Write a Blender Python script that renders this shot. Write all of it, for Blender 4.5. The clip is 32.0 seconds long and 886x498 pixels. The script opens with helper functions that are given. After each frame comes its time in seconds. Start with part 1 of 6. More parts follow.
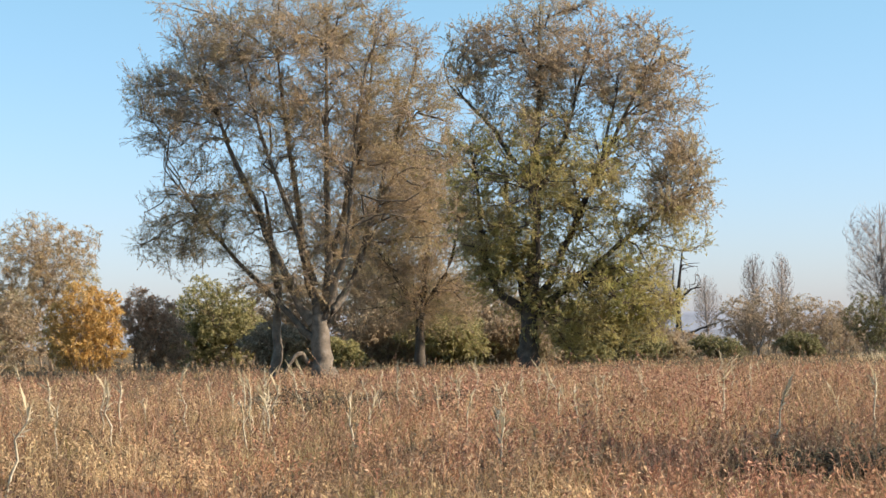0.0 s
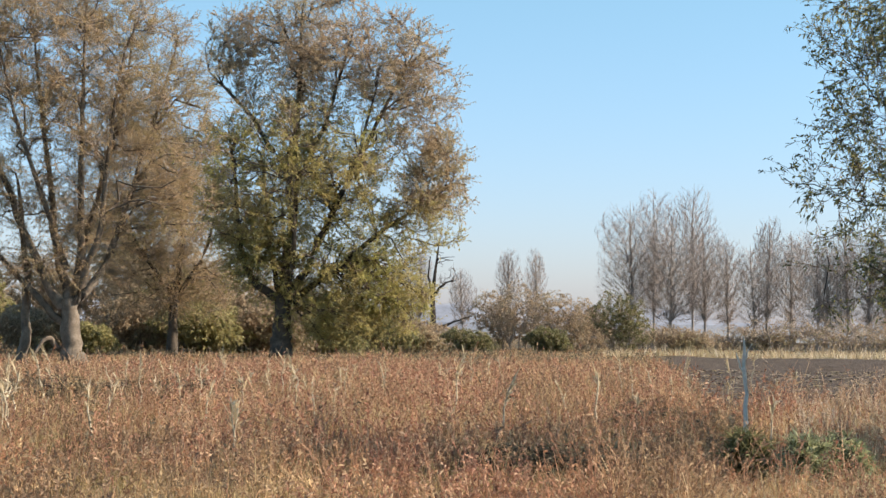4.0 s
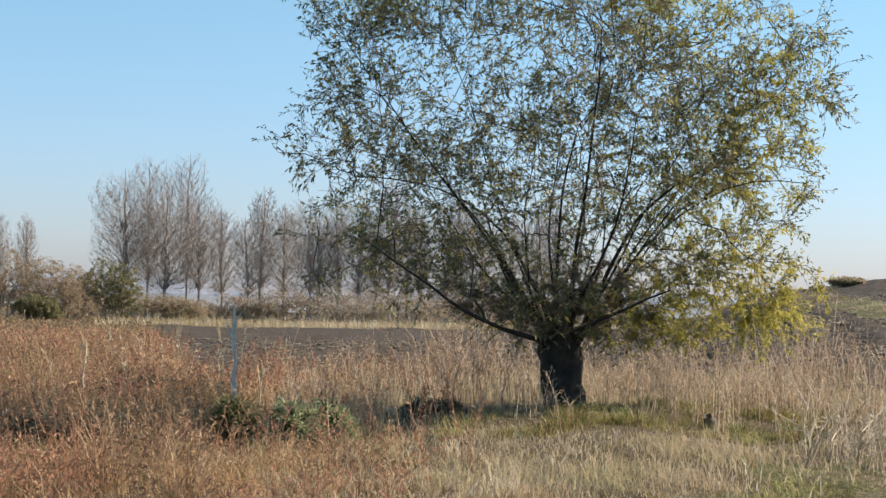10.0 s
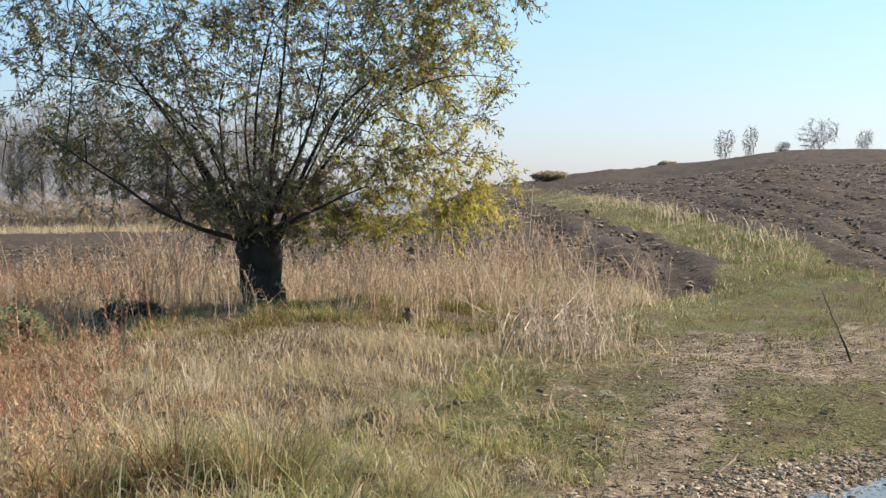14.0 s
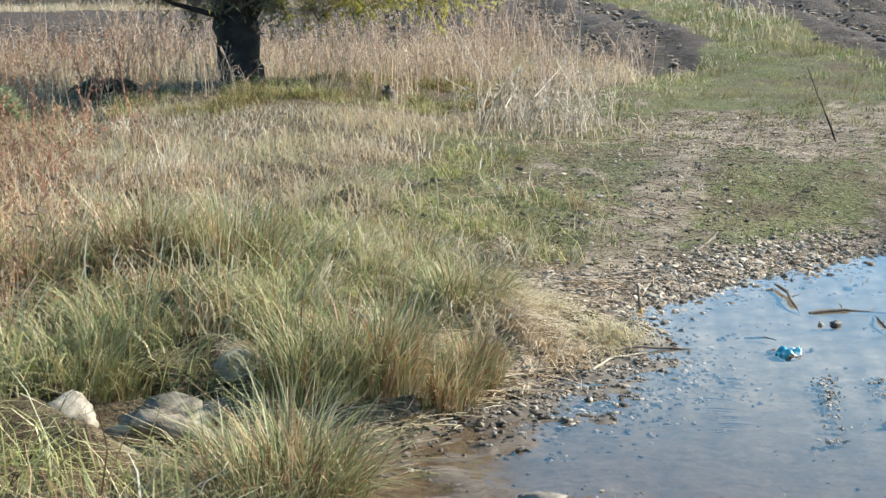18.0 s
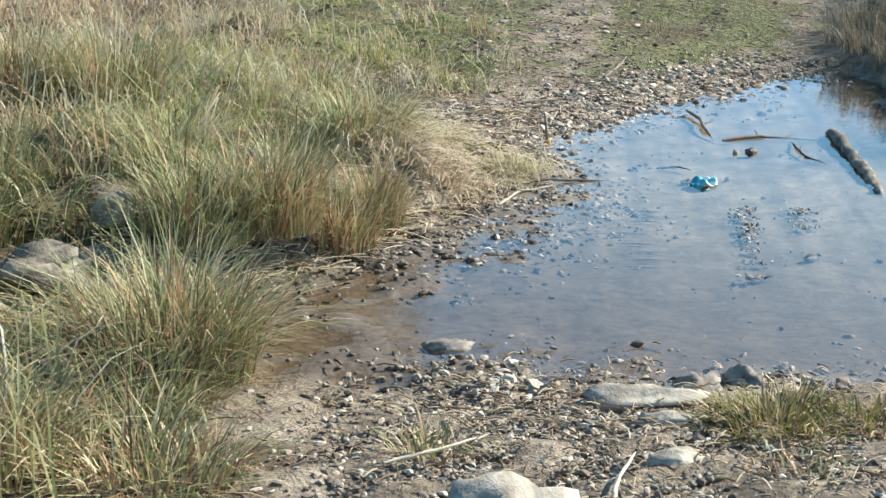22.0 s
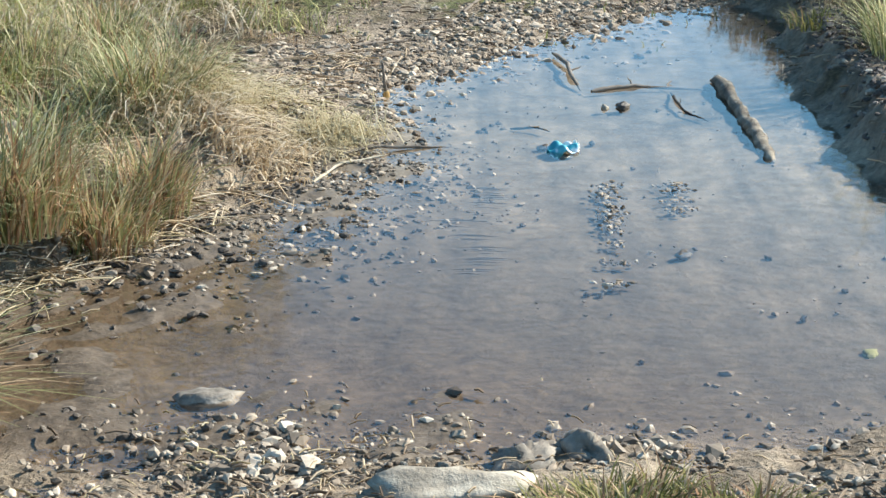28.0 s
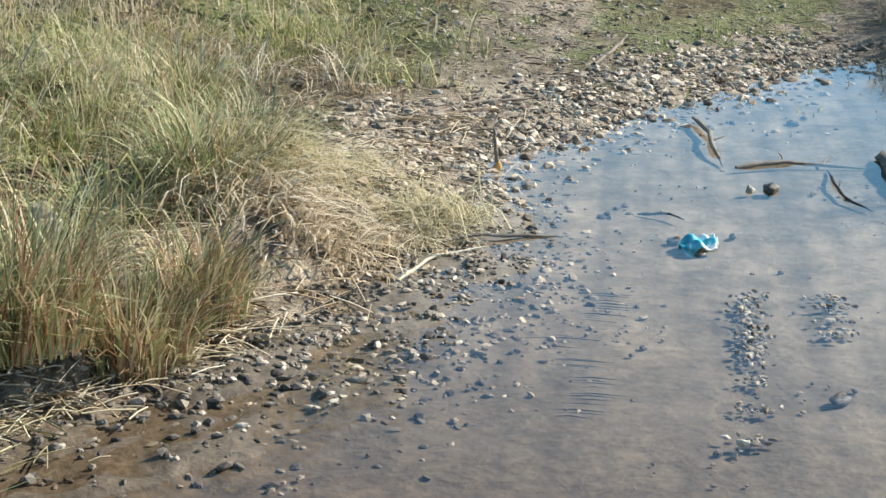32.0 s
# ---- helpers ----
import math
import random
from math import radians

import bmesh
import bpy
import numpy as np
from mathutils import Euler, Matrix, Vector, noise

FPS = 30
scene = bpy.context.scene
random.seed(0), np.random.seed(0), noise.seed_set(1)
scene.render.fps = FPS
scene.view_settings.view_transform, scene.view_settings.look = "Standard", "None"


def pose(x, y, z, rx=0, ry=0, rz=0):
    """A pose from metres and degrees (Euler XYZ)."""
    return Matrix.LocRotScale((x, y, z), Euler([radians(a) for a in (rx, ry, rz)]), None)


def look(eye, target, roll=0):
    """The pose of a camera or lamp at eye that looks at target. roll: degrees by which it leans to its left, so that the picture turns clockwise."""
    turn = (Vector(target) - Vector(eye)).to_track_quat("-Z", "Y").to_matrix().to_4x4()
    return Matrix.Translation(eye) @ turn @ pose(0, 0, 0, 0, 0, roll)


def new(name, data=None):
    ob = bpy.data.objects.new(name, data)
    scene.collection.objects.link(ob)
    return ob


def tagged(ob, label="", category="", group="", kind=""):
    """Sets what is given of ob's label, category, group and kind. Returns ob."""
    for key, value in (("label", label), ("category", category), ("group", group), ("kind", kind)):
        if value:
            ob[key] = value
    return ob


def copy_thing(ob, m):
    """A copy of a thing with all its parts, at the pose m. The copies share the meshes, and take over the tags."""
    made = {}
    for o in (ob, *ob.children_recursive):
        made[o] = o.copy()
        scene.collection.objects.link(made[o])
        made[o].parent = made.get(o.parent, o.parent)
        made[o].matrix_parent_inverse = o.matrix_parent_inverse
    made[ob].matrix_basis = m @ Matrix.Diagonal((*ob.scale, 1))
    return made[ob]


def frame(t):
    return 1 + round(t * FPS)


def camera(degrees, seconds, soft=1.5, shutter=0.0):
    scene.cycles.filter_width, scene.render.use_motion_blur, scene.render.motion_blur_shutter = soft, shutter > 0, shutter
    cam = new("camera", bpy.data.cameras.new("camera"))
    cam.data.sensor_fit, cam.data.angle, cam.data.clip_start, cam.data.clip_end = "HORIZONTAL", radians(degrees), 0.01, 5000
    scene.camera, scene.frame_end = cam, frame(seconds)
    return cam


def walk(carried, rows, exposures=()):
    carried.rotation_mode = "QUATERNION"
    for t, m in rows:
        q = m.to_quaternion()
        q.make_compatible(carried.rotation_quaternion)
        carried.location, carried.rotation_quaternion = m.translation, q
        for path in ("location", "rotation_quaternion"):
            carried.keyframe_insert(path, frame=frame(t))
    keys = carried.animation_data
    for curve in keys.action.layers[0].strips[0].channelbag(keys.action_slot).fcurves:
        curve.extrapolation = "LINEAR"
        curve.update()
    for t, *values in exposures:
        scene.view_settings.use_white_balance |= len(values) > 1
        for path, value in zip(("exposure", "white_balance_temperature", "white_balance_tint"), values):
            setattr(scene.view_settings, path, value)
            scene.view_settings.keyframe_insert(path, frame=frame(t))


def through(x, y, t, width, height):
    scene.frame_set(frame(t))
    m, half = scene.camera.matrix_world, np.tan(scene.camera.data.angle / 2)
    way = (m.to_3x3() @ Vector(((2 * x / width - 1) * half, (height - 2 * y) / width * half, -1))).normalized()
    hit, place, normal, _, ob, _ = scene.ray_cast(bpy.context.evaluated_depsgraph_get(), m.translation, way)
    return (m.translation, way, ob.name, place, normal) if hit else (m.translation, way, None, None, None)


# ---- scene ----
cam = camera(27.78, 32.0)
PATH = [
    (0, -0.001, -0.037, 1.706, 5.279, 2.584, -0.822), (0.5, 0.042, -0.176, 1.719, 5.559, 2.461, -0.640),
    (1, 0.103, -0.334, 1.721, 5.683, 2.262, -0.762), (1.5, 0.168, -0.455, 1.725, 6.851, 2.118, -0.161),
    (2, 0.211, -0.562, 1.739, 7.647, 1.906, -0.391), (2.5, 0.220, -0.619, 1.745, 8.557, 2.000, 0.432),
    (3, 0.210, -0.663, 1.737, 9.742, 2.100, 0.606), (3.5, 0.156, -0.674, 1.748, 11.530, 2.146, 0.722),
    (4, 0.127, -0.702, 1.772, 12.922, 2.216, 0.607), (4.5, 0.112, -0.733, 1.769, 14.158, 2.832, 0.544),
    (6.5, 0.100, -0.736, 1.770, 18.618, 3.939, 0.987), (7, 0.099, -0.734, 1.772, 19.591, 3.951, 0.901),
    (7.5, 0.109, -0.719, 1.767, 20.877, 3.827, 1.018), (8, 0.120, -0.699, 1.762, 22.392, 3.698, 1.105),
    (8.5, 0.150, -0.653, 1.764, 24.226, 3.319, 1.130), (9, 0.170, -0.619, 1.757, 25.245, 2.904, 1.156),
    (9.5, 0.192, -0.597, 1.757, 27.158, 2.162, 1.171), (10, 0.219, -0.577, 1.754, 28.972, 1.476, 1.183),
    (10.5, 0.234, -0.569, 1.749, 29.995, 0.740, 1.198), (11, 0.258, -0.552, 1.747, 30.692, 0.032, 1.335),
    (11.5, 0.276, -0.555, 1.746, 31.730, -0.460, 1.211), (12, 0.304, -0.557, 1.745, 33.150, -0.383, 0.685),
    (12.5, 0.328, -0.578, 1.747, 34.871, -0.299, 0.324), (13, 0.341, -0.593, 1.741, 36.069, -0.379, -0.036),
    (13.5, 0.355, -0.604, 1.734, 37.298, -0.878, -0.093), (14, 0.379, -0.592, 1.732, 38.206, -1.635, -0.031),
    (14.5, 0.394, -0.579, 1.728, 39.009, -2.317, -0.087), (16.5, 0.457, -0.508, 1.709, 39.749, -6.049, -0.285),
    (17, 0.490, -0.498, 1.701, 39.301, -6.772, -0.432), (17.5, 0.527, -0.485, 1.693, 38.880, -7.802, -0.190),
    (18, 0.553, -0.479, 1.687, 38.614, -8.630, 0.060), (18.5, 0.555, -0.462, 1.684, 38.727, -9.478, -0.125),
    (19, 0.560, -0.405, 1.680, 40.032, -10.329, -1.121), (19.5, 0.555, -0.349, 1.674, 41.269, -10.802, -1.451),
    (20, 0.545, -0.298, 1.668, 42.873, -11.274, -1.739), (20.5, 0.571, -0.250, 1.649, 43.139, -12.118, -1.705),
    (21, 0.636, -0.211, 1.643, 42.907, -13.140, -1.159), (21.5, 0.762, -0.171, 1.635, 41.701, -13.368, 0.195),
    (22, 0.859, -0.142, 1.616, 41.738, -14.072, -0.315), (22.5, 0.911, -0.091, 1.605, 41.995, -15.086, -0.403),
    (23, 0.983, 0.012, 1.589, 42.118, -16.245, -0.306), (23.5, 1.043, 0.095, 1.591, 42.413, -16.107, -0.511),
    (24, 1.122, 0.166, 1.582, 42.208, -16.314, -0.305), (24.5, 1.258, 0.209, 1.587, 39.996, -16.130, 1.571),
    (25, 1.359, 0.228, 1.579, 39.155, -15.612, 1.714), (25.5, 1.437, 0.296, 1.567, 41.478, -15.719, 1.215),
    (26, 1.512, 0.401, 1.567, 43.557, -14.935, -0.328), (26.5, 1.582, 0.468, 1.553, 45.799, -15.874, -1.466),
    (28.5, 2.097, 0.659, 1.573, 44.556, -17.124, 0.053), (29, 2.161, 0.748, 1.584, 45.448, -16.689, -0.590),
    (29.5, 2.259, 0.802, 1.579, 45.903, -16.447, -0.624), (30, 2.425, 0.864, 1.564, 45.132, -15.406, 1.973),
    (30.5, 2.523, 0.923, 1.559, 43.044, -15.779, 1.473), (31, 2.616, 1.031, 1.547, 41.607, -16.450, 0.898),
    (31.5, 2.683, 1.136, 1.550, 41.310, -15.878, -0.139), (32, 2.757, 1.221, 1.546, 39.956, -16.478, 0.299),
]
walk(cam, [(t, pose(x, y, z, 90 + pitch, 0, -turn) @ pose(0, 0, 0, 0, 0, roll)) for t, x, y, z, turn, pitch, roll in PATH],
     [(0, 0.86, 7500, 17), (4.5, 0.86, 7500, 17), (6.5, 0.38, 7150, 13), (9, 0.52, 7150, 14), (11, 0.80, 7450, 16), (12.5, 0.85, 7500, 17), (14, 0.77, 7350, 16), (17, 1.12, 6450, 10), (20, 1.14, 6150, 8), (25, 1.16, 6250, 9), (32, 1.10, 6250, 8)])

# ---- light ----
SUN_BEARING, SUN_HEIGHT = 105, 32
world = bpy.data.worlds.new("sky")
scene.world = world
world.use_nodes = True
wn = world.node_tree.nodes
sky = wn.new("ShaderNodeTexSky")
sky.sky_type, sky.sun_disc = "NISHITA", False
sky.sun_elevation, sky.sun_rotation = radians(SUN_HEIGHT), radians(SUN_BEARING)
sky.dust_density, sky.air_density, sky.ozone_density = 0.5, 1.0, 3.0
wn["Background"].inputs["Strength"].default_value = 0.079
wl = world.node_tree.links
way, part_z, rise, tint, blend = (wn.new(k) for k in ("ShaderNodeTexCoord", "ShaderNodeSeparateXYZ", "ShaderNodeMapRange", "ShaderNodeMix", "ShaderNodeMix"))
wl.new(way.outputs["Generated"], part_z.inputs[0])
wl.new(part_z.outputs[2], rise.inputs[0])
rise.inputs["From Max"].default_value = 0.22
tint.data_type = blend.data_type = "RGBA"
tint.inputs[6].default_value, tint.inputs[7].default_value = (0.88, 1.0, 1.5, 1), (0.98, 1.42, 1.42, 1)
blend.blend_type, blend.inputs[0].default_value = "MULTIPLY", 1.0
wl.new(rise.outputs[0], tint.inputs[0])
wl.new(sky.outputs[0], blend.inputs[6])
wl.new(tint.outputs[2], blend.inputs[7])
wl.new(blend.outputs[2], wn["Background"].inputs["Color"])
sun = new("sun", bpy.data.lights.new("sun", "SUN"))
sun.data.energy, sun.data.angle, sun.data.color = 5.0, radians(0.6), (1.0, 0.93, 0.82)
b, e = radians(SUN_BEARING), radians(SUN_HEIGHT)
sun.matrix_world = look((0, 0, 0), (-math.sin(b) * math.cos(e), -math.cos(b) * math.cos(e), -math.sin(e)))


# ---- materials ----
def nodes(name):
    m = bpy.data.materials.new(name)
    m.use_nodes = True
    return m, m.node_tree.nodes, m.node_tree.links, m.node_tree.nodes["Principled BSDF"]


def ramp(n, stops):
    r = n.new("ShaderNodeValToRGB")
    el = r.color_ramp.elements
    while len(el) < len(stops):
        el.new(0.5)
    for k, (at, c) in enumerate(stops):
        el[k].position, el[k].color = at, (*c, 1)
    return r


def noise_node(n, l, scale, detail=4.0, rough=0.6, coord="Object"):
    c = n.new("ShaderNodeTexCoord")
    t = n.new("ShaderNodeTexNoise")
    t.inputs["Scale"].default_value, t.inputs["Detail"].default_value, t.inputs["Roughness"].default_value = scale, detail, rough
    l.new(c.outputs[coord], t.inputs["Vector"])
    return t


def bump(n, l, b, source, strength, distance):
    k = n.new("ShaderNodeBump")
    k.inputs["Strength"].default_value, k.inputs["Distance"].default_value = strength, distance
    l.new(source, k.inputs["Height"])
    l.new(k.outputs[0], b.inputs["Normal"])
    return k


def mixed(n, l, fac, a, c, kind="MIX"):
    m = n.new("ShaderNodeMix")
    m.data_type, m.blend_type = "RGBA", kind
    for value, socket in ((fac, m.inputs[0]), (a, m.inputs[6]), (c, m.inputs[7])):
        if hasattr(value, "is_output"):
            l.new(value, socket)
        elif isinstance(value, tuple):
            socket.default_value = (*value, 1)
        else:
            socket.default_value = value
    return m.outputs[2]


def leafy(name, stops, patch=None, patch_scale=0.25, through=0.35, rough=0.7, second=None, second_scale=0.6, third=None, third_scale=0.35, strength=0.5, more=()):
    """Blades and leaves: each island has its own shade; patch tints whole areas; some light passes through."""
    m, n, l, b = nodes(name)
    g = n.new("ShaderNodeNewGeometry")
    r = ramp(n, stops)
    l.new(g.outputs["Random Per Island"], r.inputs[0])
    colour = r.outputs[0]
    for tint, scale in ((patch, patch_scale), (second, second_scale), (third, third_scale), *more):
        if not tint:
            continue
        t = noise_node(n, l, scale, 3)
        f = ramp(n, [(0.48, (0, 0, 0)), (0.58, (1, 1, 1))])
        l.new(t.outputs[0], f.inputs[0])
        s = n.new("ShaderNodeMath")
        s.operation = "MULTIPLY"
        s.inputs[1].default_value = strength
        l.new(f.outputs[0], s.inputs[0])
        colour = mixed(n, l, s.outputs[0], colour, tint)
    l.new(colour, b.inputs["Base Color"])
    b.inputs["Roughness"].default_value = rough
    b.inputs["Specular IOR Level"].default_value = 0.25
    tr = n.new("ShaderNodeBsdfTranslucent")
    l.new(colour, tr.inputs["Color"])
    mx = n.new("ShaderNodeMixShader")
    mx.inputs[0].default_value = through
    l.new(b.outputs[0], mx.inputs[1])
    l.new(tr.outputs[0], mx.inputs[2])
    l.new(mx.outputs[0], n["Material Output"].inputs["Surface"])
    return m


def rough_stuff(name, stops, scale, bump_scale, depth, rough=0.9, strength=0.7):
    """Bark, stone, soil: two scales of noise for the colour, and relief."""
    m, n, l, b = nodes(name)
    a, c = noise_node(n, l, scale, 6, 0.65), noise_node(n, l, bump_scale, 5, 0.7)
    r = ramp(n, stops)
    l.new(a.outputs[0], r.inputs[0])
    dark = ramp(n, [(0.3, (0.6, 0.6, 0.6)), (0.6, (1, 1, 1))])
    l.new(c.outputs[0], dark.inputs[0])
    l.new(mixed(n, l, 0.8, r.outputs[0], dark.outputs[0], "MULTIPLY"), b.inputs["Base Color"])
    b.inputs["Roughness"].default_value = rough
    b.inputs["Specular IOR Level"].default_value = 0.3
    bump(n, l, b, c.outputs[0], strength, depth)
    return m


def ground_material():
    m, n, l, b = nodes("ground")
    at = n.new("ShaderNodeAttribute")
    at.attribute_name = "cover"
    sep = n.new("ShaderNodeSeparateColor")
    l.new(at.outputs["Color"], sep.inputs[0])
    fine, mid, big = noise_node(n, l, 28, 6, 0.7), noise_node(n, l, 4.5, 5, 0.65), noise_node(n, l, 0.5, 4)
    thatch = ramp(n, [(0.3, (0.045, 0.032, 0.018)), (0.5, (0.11, 0.08, 0.045)), (0.7, (0.22, 0.165, 0.095))])
    l.new(fine.outputs[0], thatch.inputs[0])
    mud = ramp(n, [(0.28, (0.10, 0.075, 0.05)), (0.5, (0.25, 0.198, 0.142)), (0.75, (0.45, 0.375, 0.28))])
    l.new(mid.outputs[0], mud.inputs[0])
    grit = ramp(n, [(0.35, (0.62, 0.62, 0.62)), (0.62, (1.15, 1.12, 1.08))])
    l.new(fine.outputs[0], grit.inputs[0])
    mud_c = mixed(n, l, 0.9, mud.outputs[0], grit.outputs[0], "MULTIPLY")
    turf = ramp(n, [(0.3, (0.055, 0.062, 0.022)), (0.5, (0.125, 0.13, 0.048)), (0.68, (0.25, 0.215, 0.105))])
    l.new(fine.outputs[0], turf.inputs[0])
    bald, dry = noise_node(n, l, 1.1, 5, 0.7), ramp(n, [(0.47, (0, 0, 0)), (0.6, (0.85, 0.85, 0.85))])
    l.new(bald.outputs[0], dry.inputs[0])
    turf_c = mixed(n, l, dry.outputs[0], turf.outputs[0], thatch.outputs[0])
    plough = ramp(n, [(0.3, (0.038, 0.029, 0.023)), (0.55, (0.09, 0.069, 0.054)), (0.8, (0.185, 0.148, 0.116))])
    l.new(mid.outputs[0], plough.inputs[0])
    plough_c = mixed(n, l, 0.8, plough.outputs[0], grit.outputs[0], "MULTIPLY")

    def edge(socket, lo=0.35, hi=0.65):
        add = n.new("ShaderNodeMath")
        add.operation = "MULTIPLY_ADD"
        add.inputs[1].default_value = 0.7
        l.new(mid.outputs[0], add.inputs[0])
        l.new(socket, add.inputs[2])
        e = ramp(n, [(lo + 0.35, (0, 0, 0)), (hi + 0.35, (1, 1, 1))])
        l.new(add.outputs[0], e.inputs[0])
        return e.outputs[0]
    c = mixed(n, l, edge(sep.outputs[1]), thatch.outputs[0], turf_c)
    c = mixed(n, l, edge(sep.outputs[0]), c, mud_c)
    c = mixed(n, l, edge(sep.outputs[2]), c, plough_c)
    silt, ooze = ramp(n, [(0.34, (0.145, 0.122, 0.089)), (0.48, (0.232, 0.199, 0.15)), (0.66, (0.34, 0.296, 0.23))]), noise_node(n, l, 6.0, 6, 0.72)
    l.new(ooze.outputs[0], silt.inputs[0])
    sill = ramp(n, [(0.3, (0.055, 0.04, 0.026)), (0.7, (0.175, 0.132, 0.09))])
    l.new(fine.outputs[0], sill.inputs[0])
    reach = n.new("ShaderNodeTexCoord")
    px = n.new("ShaderNodeSeparateXYZ")
    l.new(reach.outputs["Object"], px.inputs[0])
    brown = n.new("ShaderNodeMapRange")
    brown.inputs["From Min"].default_value, brown.inputs["From Max"].default_value = 6.7, 4.8
    l.new(px.outputs[0], brown.inputs[0])
    turn = n.new("ShaderNodeMapping")
    turn.vector_type = "TEXTURE"
    turn.inputs["Rotation"].default_value, turn.inputs["Scale"].default_value = (0, 0, radians(44)), (2.6, 0.10, 1.0)
    l.new(reach.outputs["Object"], turn.inputs[0])
    rut, pool = n.new("ShaderNodeTexNoise"), noise_node(n, l, 1.6, 4, 0.6)
    rut.inputs["Scale"].default_value, rut.inputs["Detail"].default_value = 1.0, 3
    l.new(turn.outputs[0], rut.inputs["Vector"])
    streak, stain = ramp(n, [(0.36, (0.66, 0.65, 0.65)), (0.5, (0.95, 0.94, 0.93)), (0.64, (1.14, 1.12, 1.10))]), ramp(n, [(0.36, (0.90, 0.90, 0.91)), (0.6, (1.04, 1.03, 1.02))])
    l.new(rut.outputs[0], streak.inputs[0])
    l.new(pool.outputs[0], stain.inputs[0])
    bed = mixed(n, l, 0.45, silt.outputs[0], grit.outputs[0], "MULTIPLY")
    bed = mixed(n, l, 0.9, mixed(n, l, 0.9, bed, streak.outputs[0], "MULTIPLY"), stain.outputs[0], "MULTIPLY")
    bed = mixed(n, l, brown.outputs[0], bed, sill.outputs[0])
    c = mixed(n, l, at.outputs["Alpha"], c, bed)
    tone = ramp(n, [(0.3, (0.8, 0.8, 0.8)), (0.7, (1.12, 1.1, 1.06))])
    l.new(big.outputs[0], tone.inputs[0])
    l.new(mixed(n, l, 1.0, c, tone.outputs[0], "MULTIPLY"), b.inputs["Base Color"])
    damp = n.new("ShaderNodeMapRange")
    damp.inputs["To Min"].default_value, damp.inputs["To Max"].default_value = 0.95, 0.5
    l.new(at.outputs["Alpha"], damp.inputs[0])
    l.new(damp.outputs[0], b.inputs["Roughness"])
    b.inputs["Specular IOR Level"].default_value = 0.25
    add = n.new("ShaderNodeMath")
    add.operation = "MULTIPLY_ADD"
    add.inputs[1].default_value = 3.0
    l.new(mid.outputs[0], add.inputs[0])
    l.new(fine.outputs[0], add.inputs[2])
    k = bump(n, l, b, add.outputs[0], 0.8, 0.03)
    calm = n.new("ShaderNodeMapRange")
    calm.inputs["To Min"].default_value, calm.inputs["To Max"].default_value = 0.9, 0.3
    l.new(at.outputs["Alpha"], calm.inputs[0])
    l.new(calm.outputs[0], k.inputs["Strength"])
    return m


def water_material(name, murk, ripple):
    """Clear shallow water: the bed shows through, the gloss grows towards grazing angles."""
    m, n, l, b = nodes(name)
    fr = n.new("ShaderNodeFresnel")
    fr.inputs["IOR"].default_value = 1.36
    gl, tr = n.new("ShaderNodeBsdfGlossy"), n.new("ShaderNodeBsdfTransparent")
    gl.inputs["Roughness"].default_value = 0.03
    tr.inputs["Color"].default_value = (*murk, 1)
    mx = n.new("ShaderNodeMixShader")
    t = noise_node(n, l, 14.0, 3, 0.5)
    k = n.new("ShaderNodeBump")
    k.inputs["Strength"].default_value, k.inputs["Distance"].default_value = ripple, 0.01
    l.new(t.outputs[0], k.inputs["Height"])
    for s in (fr, gl):
        l.new(k.outputs[0], s.inputs["Normal"])
    l.new(fr.outputs[0], mx.inputs[0])
    l.new(tr.outputs[0], mx.inputs[1])
    l.new(gl.outputs[0], mx.inputs[2])
    l.new(mx.outputs[0], n["Material Output"].inputs["Surface"])
    return m


BARK = rough_stuff("willow_bark", [(0.3, (0.08, 0.065, 0.05)), (0.55, (0.19, 0.155, 0.12)), (0.8, (0.34, 0.29, 0.24))], 3.0, 16, 0.03)
BARK_DARK = rough_stuff("dark_bark", [(0.3, (0.018, 0.015, 0.013)), (0.6, (0.05, 0.042, 0.036)), (0.85, (0.12, 0.105, 0.09))], 6.0, 30, 0.02)
TWIG = rough_stuff("twig_bark", [(0.3, (0.22, 0.165, 0.12)), (0.7, (0.40, 0.31, 0.23))], 4.0, 20, 0.005, 0.8, 0.2)
TWIG_MID = rough_stuff("brown_twig_bark", [(0.3, (0.13, 0.095, 0.07)), (0.7, (0.26, 0.195, 0.14))], 4.0, 20, 0.005, 0.8, 0.2)
BARK_MID = rough_stuff("brown_willow_bark", [(0.3, (0.045, 0.037, 0.03)), (0.55, (0.11, 0.09, 0.07)), (0.8, (0.22, 0.185, 0.15))], 3.0, 16, 0.03)
TWIG_DARK = rough_stuff("dark_twig_bark", [(0.3, (0.06, 0.045, 0.034)), (0.7, (0.16, 0.12, 0.085))], 6.0, 20, 0.005, 0.8, 0.2)
# Whitish bark and twigs, paled further: distance haze is put into both colours.
POPLAR = rough_stuff("hazed_poplar_bark", [(0.3, (0.26, 0.23, 0.21)), (0.7, (0.48, 0.44, 0.41))], 2.0, 10, 0.01, 0.9, 0.3)
HAZED_TWIG = rough_stuff("hazed_twigs", [(0.3, (0.28, 0.235, 0.21)), (0.7, (0.44, 0.38, 0.345))], 2.0, 10, 0.005, 0.9, 0.2)
STONE = rough_stuff("pale_stone", [(0.25, (0.17, 0.135, 0.095)), (0.48, (0.38, 0.325, 0.245)), (0.75, (0.62, 0.555, 0.44))], 9.0, 22, 0.012)
LOG = rough_stuff("log_bark", [(0.3, (0.07, 0.056, 0.042)), (0.5, (0.20, 0.168, 0.125)), (0.7, (0.40, 0.345, 0.26))], 14.0, 45, 0.012)
